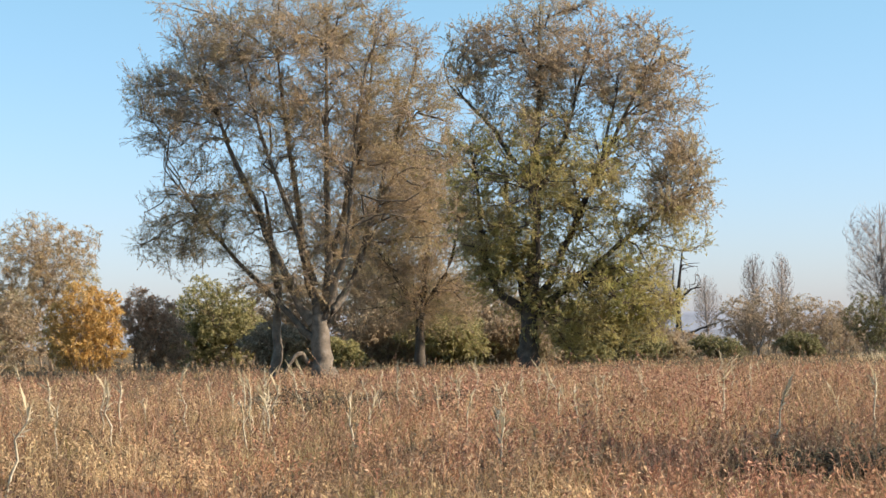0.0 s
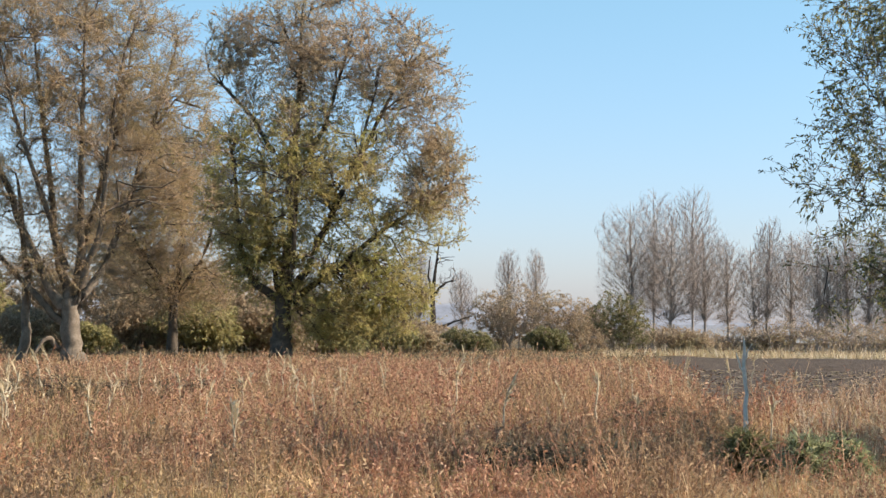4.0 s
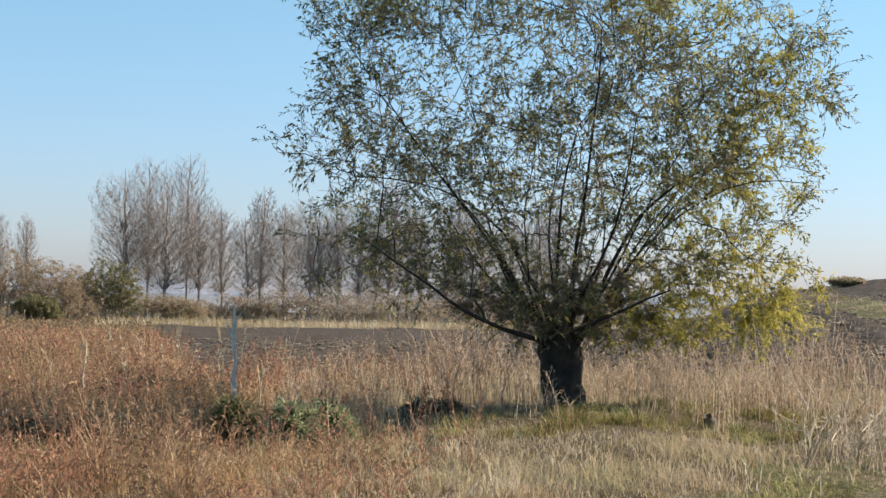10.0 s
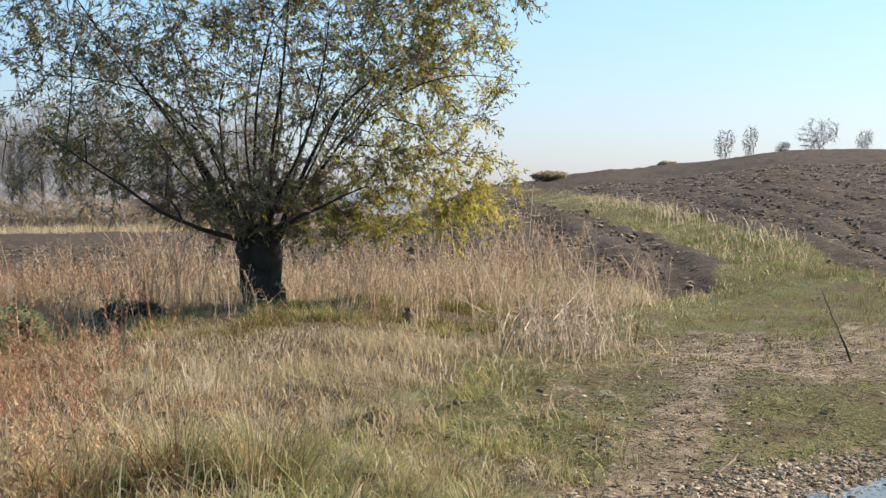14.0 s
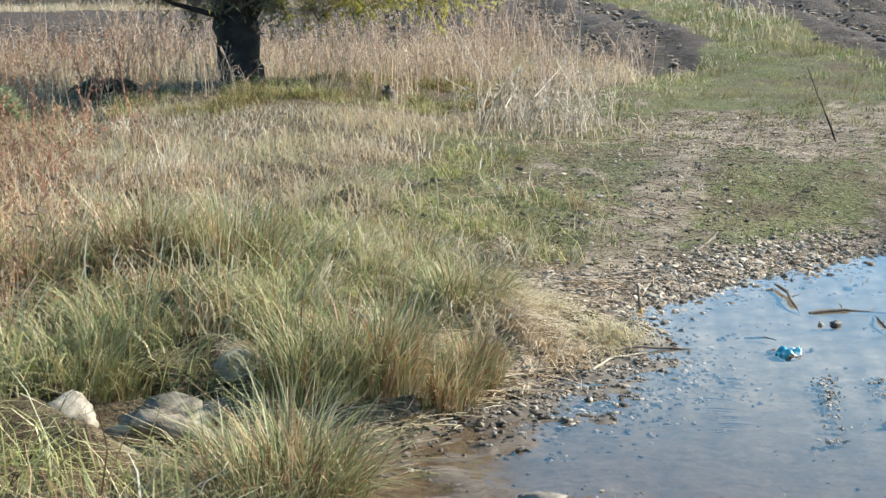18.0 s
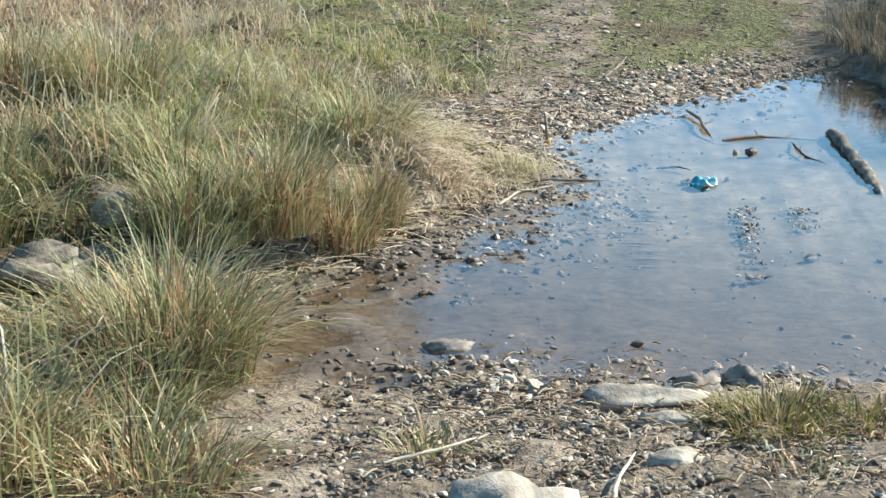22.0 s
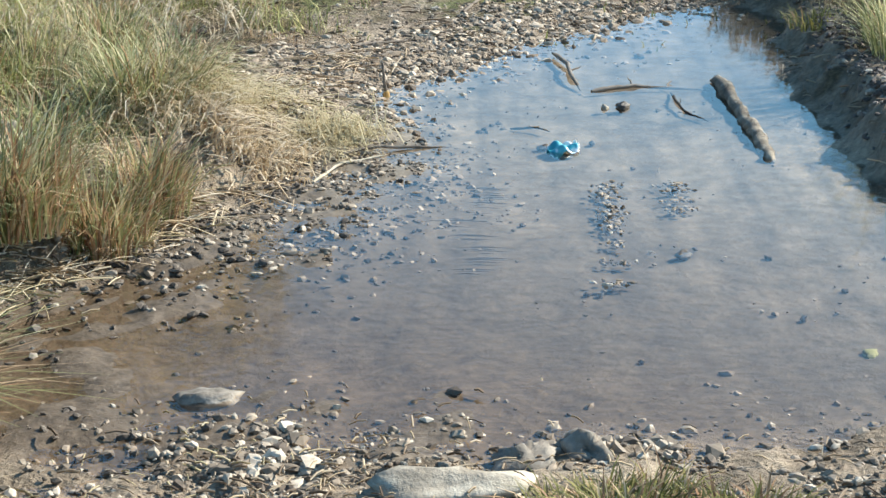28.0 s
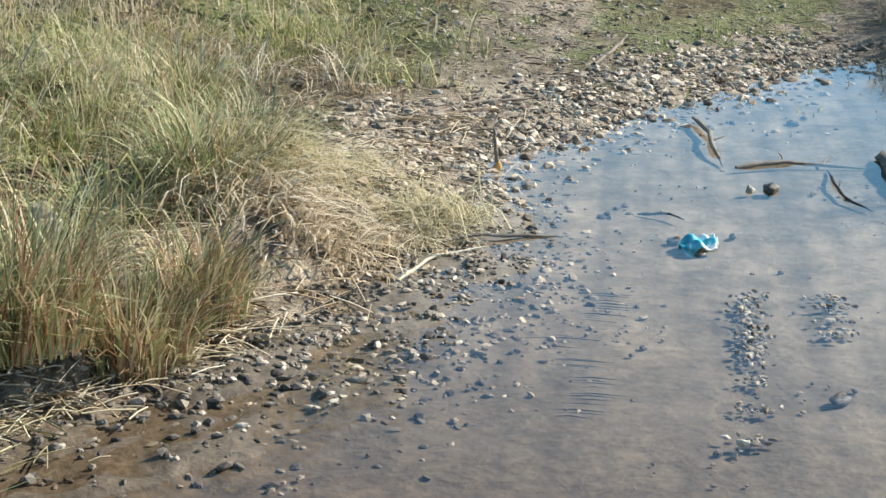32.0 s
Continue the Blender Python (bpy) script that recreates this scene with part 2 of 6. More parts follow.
PEBBLE = rough_stuff("pebble", [(0.25, (0.13, 0.11, 0.085)), (0.5, (0.25, 0.215, 0.17)), (0.8, (0.44, 0.39, 0.32))], 9.0, 40, 0.006)
WET = rough_stuff("wet_mud", [(0.3, (0.04, 0.032, 0.025)), (0.6, (0.11, 0.09, 0.068)), (0.85, (0.2, 0.17, 0.13))], 9.0, 40, 0.01, 0.55)
WOOD = rough_stuff("weathered_wood", [(0.3, (0.12, 0.095, 0.07)), (0.6, (0.25, 0.20, 0.15)), (0.85, (0.4, 0.34, 0.27))], 8.0, 40, 0.008, 0.8)
SILT = rough_stuff("pond_silt", [(0.3, (0.17, 0.148, 0.125)), (0.7, (0.30, 0.265, 0.23))], 12.0, 40, 0.003, 0.9, 0.3)
GROUND = ground_material()


# ---- plan of the ground ----
CX, CY = 0.3, -0.5
R_NODES = np.array([0, 6, 12, 18, 25, 40, 60, 100, 180, 400, 4000.0])
A_NODES = np.array([-40, 22, 30, 36, 40, 44, 50, 75, 110, 180.0])
RELIEF = np.array([
    [.10, .15, .20, .20, .15, .08, .02, -.2, -.8, -2.2, -2.2],
    [.10, .15, .22, .25, .20, .14, .04, -.2, -.8, -2.2, -2.2],
    [.10, .14, .28, .50, .55, .40, .20, -.1, -.8, -2.2, -2.2],
    [.10, .10, .30, .55, .62, .60, .50, .1, -.5, -2.2, -2.2],
    [.10, .05, .25, .45, .75, 1.3, 1.75, 2.4, 2.2, 0, -1],
    [.10, .05, .20, .45, .85, 1.6, 2.2, 3.3, 3.2, 1, 0],
    [.10, .05, .18, .45, .95, 1.9, 2.8, 4.3, 4.3, 2, 0],
    [.10, .05, .30, .60, 1.1, 2.2, 3.4, 5.3, 5.3, 3, 0],
    [.10, .10, .30, .60, 1.0, 1.8, 2.6, 4.0, 4.0, 2, 0],
    [.10, .15, .20, .30, .40, .50, .60, .80, 1.0, 0, -1]])
POND = [(3.72, 4.12), (4.1, 4.62), (4.6, 4.74), (5.1, 4.84), (5.55, 5.08), (6.37, 5.45), (6.97, 5.96), (7.45, 6.06), (8.08, 6.26),
        (8.5, 6.29), (9.12, 6.40), (9.75, 6.38), (9.76, 5.94), (8.95, 5.38), (7.98, 4.58), (7.47, 4.10), (7.16, 3.70), (6.9, 3.38),
        (6.6, 2.9), (6.0, 2.3), (5.4, 2.4), (5.04, 2.66), (4.86, 2.88), (4.73, 3.05), (4.5, 3.0), (4.22, 3.2), (4.08, 3.36), (3.80, 3.6)]
for _ in range(2):
    POND = [(ax * w + bx * (1 - w), ay * w + by * (1 - w)) for (ax, ay), (bx, by) in zip(POND, POND[1:] + POND[:1]) for w in (.75, .25)]
POND = np.array(POND)
TRACK = np.array([(5.2, 3.6), (7.4, 5.6), (9.9, 7.5), (13.6, 10.3), (15.9, 12.4), (17.9, 14.6), (19.7, 17.0), (22.0, 20.2), (23.9, 23.1), (26.0, 26.4), (33.3, 36.3), (49.5, 57.8), (60, 71)])
BANK = np.array([(11.5, 7.6), (9.9, 6.1), (8.95, 5.3), (7.98, 4.5), (7.47, 4.0), (7.0, 3.3), (6.5, 2.6)])


def smooth(a, b, v):
    s = np.clip((v - a) / (b - a), 0, 1)
    return s * s * (3 - 2 * s)


def line_distance(line, x, y, closed=False):
    """Distance from points to a polyline."""
    best = np.full(np.shape(x), 1e9)
    n = len(line)
    for k in range(n if closed else n - 1):
        (ax, ay), (bx, by) = line[k], line[(k + 1) % n]
        dx, dy = bx - ax, by - ay
        s = np.clip(((x - ax) * dx + (y - ay) * dy) / (dx * dx + dy * dy), 0, 1)
        best = np.minimum(best, np.hypot(x - ax - s * dx, y - ay - s * dy))
    return best


def track_half(x, y, r):
    """Half the width of the grassy track, which narrows up the hill."""
    return 0.5 + 1.5 * smooth(24, 17, r) + 0.12 * wave(x, y, 2.0, 11)


def line_side(line, x, y):
    """Signed distance to a polyline: positive to the right of its run."""
    best, sign = np.full(np.shape(x), 1e9), np.ones(np.shape(x))
    for (ax, ay), (bx, by) in zip(line[:-1], line[1:]):
        dx, dy = bx - ax, by - ay
        s = np.clip(((x - ax) * dx + (y - ay) * dy) / (dx * dx + dy * dy), 0, 1)
        d = np.hypot(x - ax - s * dx, y - ay - s * dy)
        nearer = d < best
        best = np.where(nearer, d, best)
        sign = np.where(nearer, np.sign((x - ax) * dy - (y - ay) * dx), sign)
    return best * sign


def inside(poly, x, y):
    hit = np.zeros(np.shape(x), bool)
    n = len(poly)
    for k in range(n):
        (ax, ay), (bx, by) = poly[k], poly[(k + 1) % n]
        cross = ((ay > y) != (by > y)) & (x < (bx - ax) * (y - ay) / (by - ay + 1e-12) + ax)
        hit ^= cross
    return hit


def pond_distance(x, y):
    d = line_distance(POND, x, y, True)
    return np.where(inside(POND, x, y), -d, d) + 0.05 * wave(x, y, 0.6, 20) + 0.03 * wave(x, y, 0.22, 21)


def wave(x, y, size, seed):
    """Cheap smooth noise from sines, about -1 to 1."""
    g = np.random.default_rng(seed)
    out = 0
    for k in range(5):
        a, p, f = g.uniform(0, 6.28), g.uniform(0, 6.28), g.uniform(0.6, 1.7) * 6.28 / size
        out = out + np.sin((x * np.cos(a) + y * np.sin(a)) * f + p + 1.3 * np.sin((x * np.sin(a) - y * np.cos(a)) * f * 0.6 + 2 * p))
    return out / 2.6


def height(x, y):
    """The ground's height over the pond's water."""
    x, y = np.asarray(x, float), np.asarray(y, float)
    r, a = np.hypot(x - CX, y - CY), np.degrees(np.arctan2(x - CX, y - CY))
    a = np.where(a < -40, np.where(a < -110, 180.0, -40), a)
    i = np.clip(np.searchsorted(R_NODES, r) - 1, 0, len(R_NODES) - 2)
    j = np.clip(np.searchsorted(A_NODES, a) - 1, 0, len(A_NODES) - 2)
    u = np.clip((r - R_NODES[i]) / (R_NODES[i + 1] - R_NODES[i]), 0, 1)
    v = smooth(0, 1, (a - A_NODES[j]) / (A_NODES[j + 1] - A_NODES[j]))
    z = (RELIEF[j, i] * (1 - u) + RELIEF[j, i + 1] * u) * (1 - v) + (RELIEF[j + 1, i] * (1 - u) + RELIEF[j + 1, i + 1] * u) * v
    z = z + wave(x, y, 3.0, 1) * 0.03 * smooth(5, 14, r) + wave(x, y, 9.0, 2) * 0.06 * smooth(10, 25, r)
    d = pond_distance(x, y)
    z = np.where(d > 0, z * smooth(0.1, 2.5, d) + 0.035 * smooth(0, 0.35, d), -0.006 - 0.016 * smooth(0, 0.7, -d))
    right = smooth(-0.12, 0.2, (x - 7.98) * 0.66 - (y - 4.55) * 0.75) * smooth(0.0, 0.3, d) * smooth(3.5, 0.8, line_distance(BANK, x, y))
    z = z + 0.10 * right
    left = smooth(0.12, 0.3, d) * smooth(2.2, 1.0, np.hypot(x - 4.7, y - 5.9)) * 0.13
    hummock = (0.07 * wave(x, y, 0.95, 22) + 0.04 * wave(x, y, 0.42, 23)) * smooth(0.25, 0.7, d) * smooth(14, 11, r) * smooth(0.9, 1.7, line_distance(TRACK[1:], x, y)) * smooth(2.2, 3.0, np.hypot(x - 4.4, y - 1.4)) * (1 - right)
    hummock = hummock * smooth(2.6, 3.4, r) * smooth(-14, -6, a) * smooth(62, 54, a)
    berm = 0.085 * np.exp(-((d - 0.16) / 0.11) ** 2) * right ** 0.5 * (1 + 0.35 * wave(x, y, 0.3, 24))
    margin = smooth(7.0, 6.2, x) * smooth(-0.95, -0.35, d) * (d < 0) * smooth(-0.1, 0.35, (y - 3.6) * 0.69 - (x - 5.2) * 0.72)
    z = np.where(d < 0, z + margin * (0.012 + 0.012 * wave(x, y, 0.34, 25) + 0.007 * wave(x, y, 0.13, 26)), z)
    return z + left + hummock + berm


# ---- building blocks ----
def raw_mesh(name, v, f, material, smooth_shade=False):
    """A mesh from arrays of corners and of faces that all have the same number of corners."""
    me = bpy.data.meshes.new(name)
    k = f.shape[1]
    me.vertices.add(len(v))
    me.vertices.foreach_set("co", np.ascontiguousarray(v, np.float32).ravel())
    me.loops.add(f.size)
    me.loops.foreach_set("vertex_index", np.ascontiguousarray(f, np.int32).ravel())
    me.polygons.add(len(f))
    me.polygons.foreach_set("loop_start", np.arange(0, f.size, k, dtype=np.int32))
    if smooth_shade:
        me.polygons.foreach_set("use_smooth", np.ones(len(f), bool))
    elif k == 3:
        me.polygons.foreach_set("use_smooth", np.zeros(len(f), bool))
    me.update(calc_edges=True)
    if material:
        me.materials.append(material)
    return me


def thing(name, at, label, category, group="", kind="", turn=0.0):
    ob = new(name)
    ob.empty_display_size = 0.1
    ob.matrix_basis = pose(*at, 0, 0, turn)
    return tagged(ob, label, category, group, kind)


def piece(name, me, parent, label="", kind=""):
    ob = new(name, me)
    ob.parent = parent
    return tagged(ob, label, kind=kind)


def unit(v):
    return v / (np.linalg.norm(v, axis=-1, keepdims=True) + 1e-9)


def tubes(P, R, sides, bumpy=0.0, rng=None):
    """Tapered tubes along many polylines at once: P (n, k, 3), R (n, k). Returns corners and quads."""
    n, k, _ = P.shape
    T = np.gradient(P, axis=1)
    T = unit(T)
    ref = np.where(np.abs(T[..., 2:3]) > 0.9, np.array([1.0, 0, 0]), np.array([0, 0, 1.0]))
    A = unit(np.cross(T, ref))
    B = np.cross(T, A)
    ang = np.arange(sides) * 2 * np.pi / sides
    rad = np.broadcast_to(R[:, :, None], (n, k, sides)).copy()
    if bumpy:
        rad *= 1 + bumpy * rng.uniform(-1, 1, (n, k, sides))
    V = P[:, :, None] + rad[..., None] * (np.cos(ang)[:, None] * A[:, :, None] + np.sin(ang)[:, None] * B[:, :, None])
    i = np.arange(n * k * sides).reshape(n, k, sides)
    j = np.roll(i, -1, axis=2)
    F = np.stack([i[:, :-1], j[:, :-1], j[:, 1:], i[:, 1:]], -1).reshape(-1, 4)
    return V.reshape(-1, 3), F


def joined(groups):
    vs, fs, o = [], [], 0
    for v, f in groups:
        vs.append(v)
        fs.append(f + o)
        o += len(v)
    return np.concatenate(vs), np.concatenate(fs)


def bend(S, E, D, k, rng, wob=0.06):
    """Curves from S to E that leave along D: (n, k, 3)."""
    L = np.linalg.norm(E - S, axis=1, keepdims=True)
    C = S + D * L * 0.5
    t = np.linspace(0, 1, k)[None, :, None]
    P = (1 - t) ** 2 * S[:, None] + 2 * t * (1 - t) * C[:, None] + t * t * E[:, None]
    P[:, 1:-1] += rng.normal(0, 1, P[:, 1:-1].shape) * L[:, None] * wob
    return P


def in_blobs(blobs, n, rng, fill=0.45):
    """Random places within a crown of ellipsoids (u, depth, z, ru, rd, rz), more of them towards its skin."""
    b = np.array(blobs)
    vol = b[:, 3] * b[:, 4] * b[:, 5]
    pick = rng.choice(len(b), n, p=vol ** 0.8 / (vol ** 0.8).sum())
    d = unit(rng.normal(0, 1, (n, 3)))
    r = rng.uniform(0, 1, (n, 1)) ** fill
    r *= 1 + 0.16 * np.sin(5 * d[:, :1] + 3 * pick[:, None]) * np.cos(4 * d[:, 2:3] + pick[:, None])
    return b[pick, :3] + d * r * b[pick, 3:]


class Skeleton:
    """Branches that grow from those before them towards places in the crown."""

    def __init__(self, rng):
        self.rng, self.node, self.way, self.rad = rng, np.zeros((0, 3)), np.zeros((0, 3)), np.zeros(0)

    def add(self, P, R, skip=0.25):
        T = unit(np.gradient(P, axis=1))
        k0 = int(P.shape[1] * skip)
        self.node = np.concatenate([self.node, P[:, k0:].reshape(-1, 3)])
        self.way = np.concatenate([self.way, T[:, k0:].reshape(-1, 3)])
        self.rad = np.concatenate([self.rad, R[:, k0:].ravel()])

    def reach(self, Q, k, r0, r1, pull=0.5, wob=0.06, lift=0.35, steep=0.0, loose=0.0):
        """New branches to the places Q; each starts at a node that lies near and below."""
        best = np.zeros(len(Q), int)
        pick = self.rng.choice(len(self.node), min(len(self.node), 4200), replace=False)
        node, way = self.node[pick], self.way[pick]
        step = 100 if loose else 400
        for a in range(0, len(Q), step):
            d = Q[a:a + step, None] - node[None]
            dist = np.linalg.norm(d, axis=2)
            along = (d * way[None]).sum(2) / (dist + 1e-6)
            cost = dist * (1.6 - 0.6 * along) + pull * np.maximum(0, -d[..., 2])
            if steep:
                cost = cost + 4 * np.maximum(0, steep * np.hypot(d[..., 0], d[..., 1]) - d[..., 2])
            if loose:
                cost = cost * (1 + loose * self.rng.uniform(0, 1, cost.shape[1])[None])
            best[a:a + step] = cost.argmin(1)
        best = pick[best]
        S, D = self.node[best], unit(self.way[best] + np.array([0, 0, lift]))
        P = bend(S, Q, D, k, self.rng, wob)
        base = np.minimum(self.rad[best] * 0.7, r0)
        R = base[:, None] + (r1 - base)[:, None] * np.linspace(0, 1, k)[None] ** 0.8
        return P, R


def sprays(B, count, k, r0, r1, length, rng):
    """Fans of fine twigs along the outer halves of branches B, that sweep on outwards and up."""
    i, j = rng.integers(0, len(B), count), rng.integers(B.shape[1] // 2, B.shape[1] - 1, count)
    f = rng.uniform(0, 1, (count, 1))
    S = B[i, j] * (1 - f) + B[i, j + 1] * f
    along = unit(B[i, j + 1] - B[i, j])
    middle = B[:, -1].mean(0) * np.array([1, 1, 0.6])
    D = unit(along + 0.2 * unit(S - middle) + np.array([0, 0, 0.12]) + rng.normal(0, 0.7, (count, 3)))
    L = length * rng.uniform(0.5, 1.3, (count, 1))
    E = S + unit(D + np.array([0, 0, 0.1]) + rng.normal(0, 0.12, (count, 3))) * L
    return bend(S, E, D, k, rng, 0.03), np.tile(np.linspace(r0, r1, k), (count, 1))


def leaves_on(P, per, size, width, rng, droop=0.2, spread=0.6, t0=0.2):
    """Lance-shaped leaves, each a folded diamond, along twigs P (n, k, 3)."""
    n, k, _ = P.shape
    i = np.repeat(np.arange(n), per)
    t = rng.uniform(t0, 1, len(i)) * (k - 1)
    a = np.minimum(t.astype(int), k - 2)
    f = (t - a)[:, None]
    base = P[i, a] * (1 - f) + P[i, a + 1] * f
    d = unit(unit(P[i, a + 1] - P[i, a]) + rng.normal(0, spread, (len(i), 3)) + np.array([0, 0, -droop]))
    side = unit(np.cross(d, rng.normal(0, 1, (len(i), 3))))
    L = size * rng.uniform(0.6, 1.35, (len(i), 1))
    W = width * rng.uniform(0.7, 1.3, (len(i), 1))
    V = np.stack([base, base + d * L * 0.45 + side * W, base + d * L + np.array([0, 0, -0.15]) * L, base + d * L * 0.5 - side * W], 1)
    return V.reshape(-1, 3), np.arange(4 * len(i)).reshape(-1, 4)


def ground_at(x, y, sink=0.0):
    return (x, y, float(height(x, y)) - sink)


def bearing_frame(x, y):
    """The turn that makes a thing's own x run across the line of sight from the path's start."""
    return -math.degrees(math.atan2(x - CX, y - CY))


def tree(name, x, y, label, category, trunk, limbs, blobs, tiers, leaf, mats, seed, group="", limb_sides=6, spread=0.6, extra=None, skirt=None, loose=0.0, spray=0.0, turned=None):
    """trunk: points (u, d, z, r). limbs: lists of such points. tiers: (count, points, r0, r1, lift).
    leaf: (per twig, size, width, droop) or None. mats: bark, twigs, leaves."""
    rng = np.random.default_rng(seed)
    root = thing(name, ground_at(x, y, 0.06), label, category, group, turn=bearing_frame(x, y))
    sk = Skeleton(rng)

    def fine(points, k, wild=0.35):
        p = np.array(points, float)
        s = np.linspace(0, 1, len(p))
        q = np.linspace(0, 1, k)
        out = np.stack([np.interp(q, s, p[:, c]) for c in range(4)], 1)
        for _ in range(2):
            out[1:-1] = 0.25 * out[:-2] + 0.5 * out[1:-1] + 0.25 * out[2:]
        out[1:-1, :3] += rng.normal(0, wild, (k - 2, 3)) * out[1:-1, 3:4]
        return out
    t = fine(trunk, 12, 0.06)
    v, f = tubes(t[None, :, :3], t[None, :, 3], 14, 0.10, rng)
    piece("trunk", raw_mesh("trunk", v, f, mats[0], True), root)
    sk.add(t[None, :, :3], t[None, :, 3], 0.7)
    for points in limbs:
        b = fine(points, 12)
        v, f = tubes(b[None, :, :3], b[None, :, 3], limb_sides + 2, 0.08, rng)
        piece("limb", raw_mesh("limb", v, f, mats[0], True), root)
        sk.add(b[None, :, :3], b[None, :, 3], 0.2)
    last = None
    for n, (count, k, r0, r1, lift) in enumerate(tiers):
        Q = in_blobs(blobs, count, rng, 0.5 if n < len(tiers) - 1 else 0.42)
        if spray and n == len(tiers) - 1:
            P, R = sprays(last, count, k, r0, r1, spray, rng)
        else:
            P, R = sk.reach(Q, k, r0, r1, lift=lift, loose=loose)
        v, f = tubes(P, R, 5 if n == 0 else 3)
        name = "branch_mass" if n < len(tiers) - 1 else "twig_mass"
        piece(name, raw_mesh(name, v, f, mats[0] if n == 0 else mats[1], True), root, kind="stuff")
        if n < len(tiers) - 1:
            sk.add(P, R, 0.3)
        last = P
    if leaf:
        per, size, width, droop = leaf
        high = turned[1](last[:, -1] + rng.normal(0, 0.7, (len(last), 3))) if turned else np.zeros(len(last), bool)
        for chosen, leaf_material in ((~high, mats[2]), (high, turned and turned[0])):
            if chosen.any():
                v, f = leaves_on(last[chosen], per, size, width, rng, droop, spread)
                piece("crown", raw_mesh("crown", v, f, leaf_material), root, kind="stuff")
    if skirt:
        where, count, mat = skirt
        P, R = sk.reach(in_blobs(where, count, rng, 0.5), 5, .006, .0022, lift=.1, wob=.09)
        piece("skirt", raw_mesh("skirt", *tubes(P, R, 3), mat, True), root, "dense brown twig tangle round the head", kind="stuff")
    if extra:
        where, count, per, size, width, mat = extra
        P, R = sk.reach(in_blobs(where, count, rng, 0.45), 5, .003, .0015, lift=.2)
        v, f = leaves_on(P, per, size, width, rng, droop, spread)
        piece("sunlit_leaves", raw_mesh("sunlit_leaves", v, f, mat), root, "yellow leaves with sunlight put into their colour", kind="stuff")
    return root


def blades(x, y, tall, wide, rng, lean=0.35, sway=(0.0, 0.0), simple=False, base=None):
    """Grass blades: each a bent strip that ends in a point (three triangles), or one triangle."""
    n = len(x)
    z = height(x, y) - 0.02 if base is None else base
    B = np.stack([x, y, z], 1)
    a = rng.uniform(0, 2 * np.pi, n)
    side = np.stack([np.cos(a), np.sin(a), 0 * a], 1) * (wide / 2)[:, None]
    b = rng.uniform(0, 2 * np.pi, n)
    off = np.stack([np.cos(b), np.sin(b)], 1) * (lean * rng.uniform(0, 1, n) * tall)[:, None] + np.array(sway)[None] * tall[:, None]
    tip = B + np.concatenate([off, (tall * (1 - 0.25 * np.minimum(1, (off ** 2).sum(1) / (tall ** 2 + 1e-9))))[:, None]], 1)
    if simple:
        return np.stack([B - side, B + side, tip], 1).reshape(-1, 3), np.arange(3 * n).reshape(-1, 3)
    mid = B + np.concatenate([off * 0.3, (tall * 0.58)[:, None]], 1)
    V = np.stack([B - side, B + side, mid + side * 0.8, mid - side * 0.8, tip], 1).reshape(-1, 3)
    i = np.arange(n)[:, None] * 5
    F = np.concatenate([i + np.array([[0, 1, 2]]), i + np.array([[0, 2, 3]]), i + np.array([[3, 2, 4]])])
    return V, F


def sector(n, a0, a1, r0, r1, rng):
    """Random places between two bearings and two distances from the path's start, evenly over the ground."""
    a, r = np.radians(rng.uniform(a0, a1, n)), np.sqrt(rng.uniform(r0 * r0, r1 * r1, n))
    return CX + r * np.sin(a), CY + r * np.cos(a)


def rock(name, at, size, label, material, seed, turn=0.0, group="", flat=0.6, rough=0.36, category="rock", parent=None):
    """A rounded, faceted stone, sunk a little into the ground."""
    bm = bmesh.new()
    bmesh.ops.create_icosphere(bm, subdivisions=3, radius=0.5)
    g = np.random.default_rng(seed)
    s = Vector(g.uniform(-9, 9, 3))
    for v in bm.verts:
        k = 1 + rough * (1.3 * noise.noise(v.co * 2.4 + s) + 0.8 * noise.noise(v.co * 5 + s) + 0.45 * noise.noise(v.co * 11 + s))
        v.co *= k
        v.co.z = max(v.co.z, -0.25)
        v.co = Vector((v.co.x * size[0], v.co.y * size[1], v.co.z * size[2]))
    for f in bm.faces:
        f.smooth = True
    me = bpy.data.meshes.new(name)
    bm.to_mesh(me)
    bm.free()
    me.materials.append(material)
    ob = new(name, me)
    ob.matrix_basis = pose(*at, 0, 0, turn)
    return tagged(ob, label, category, group)


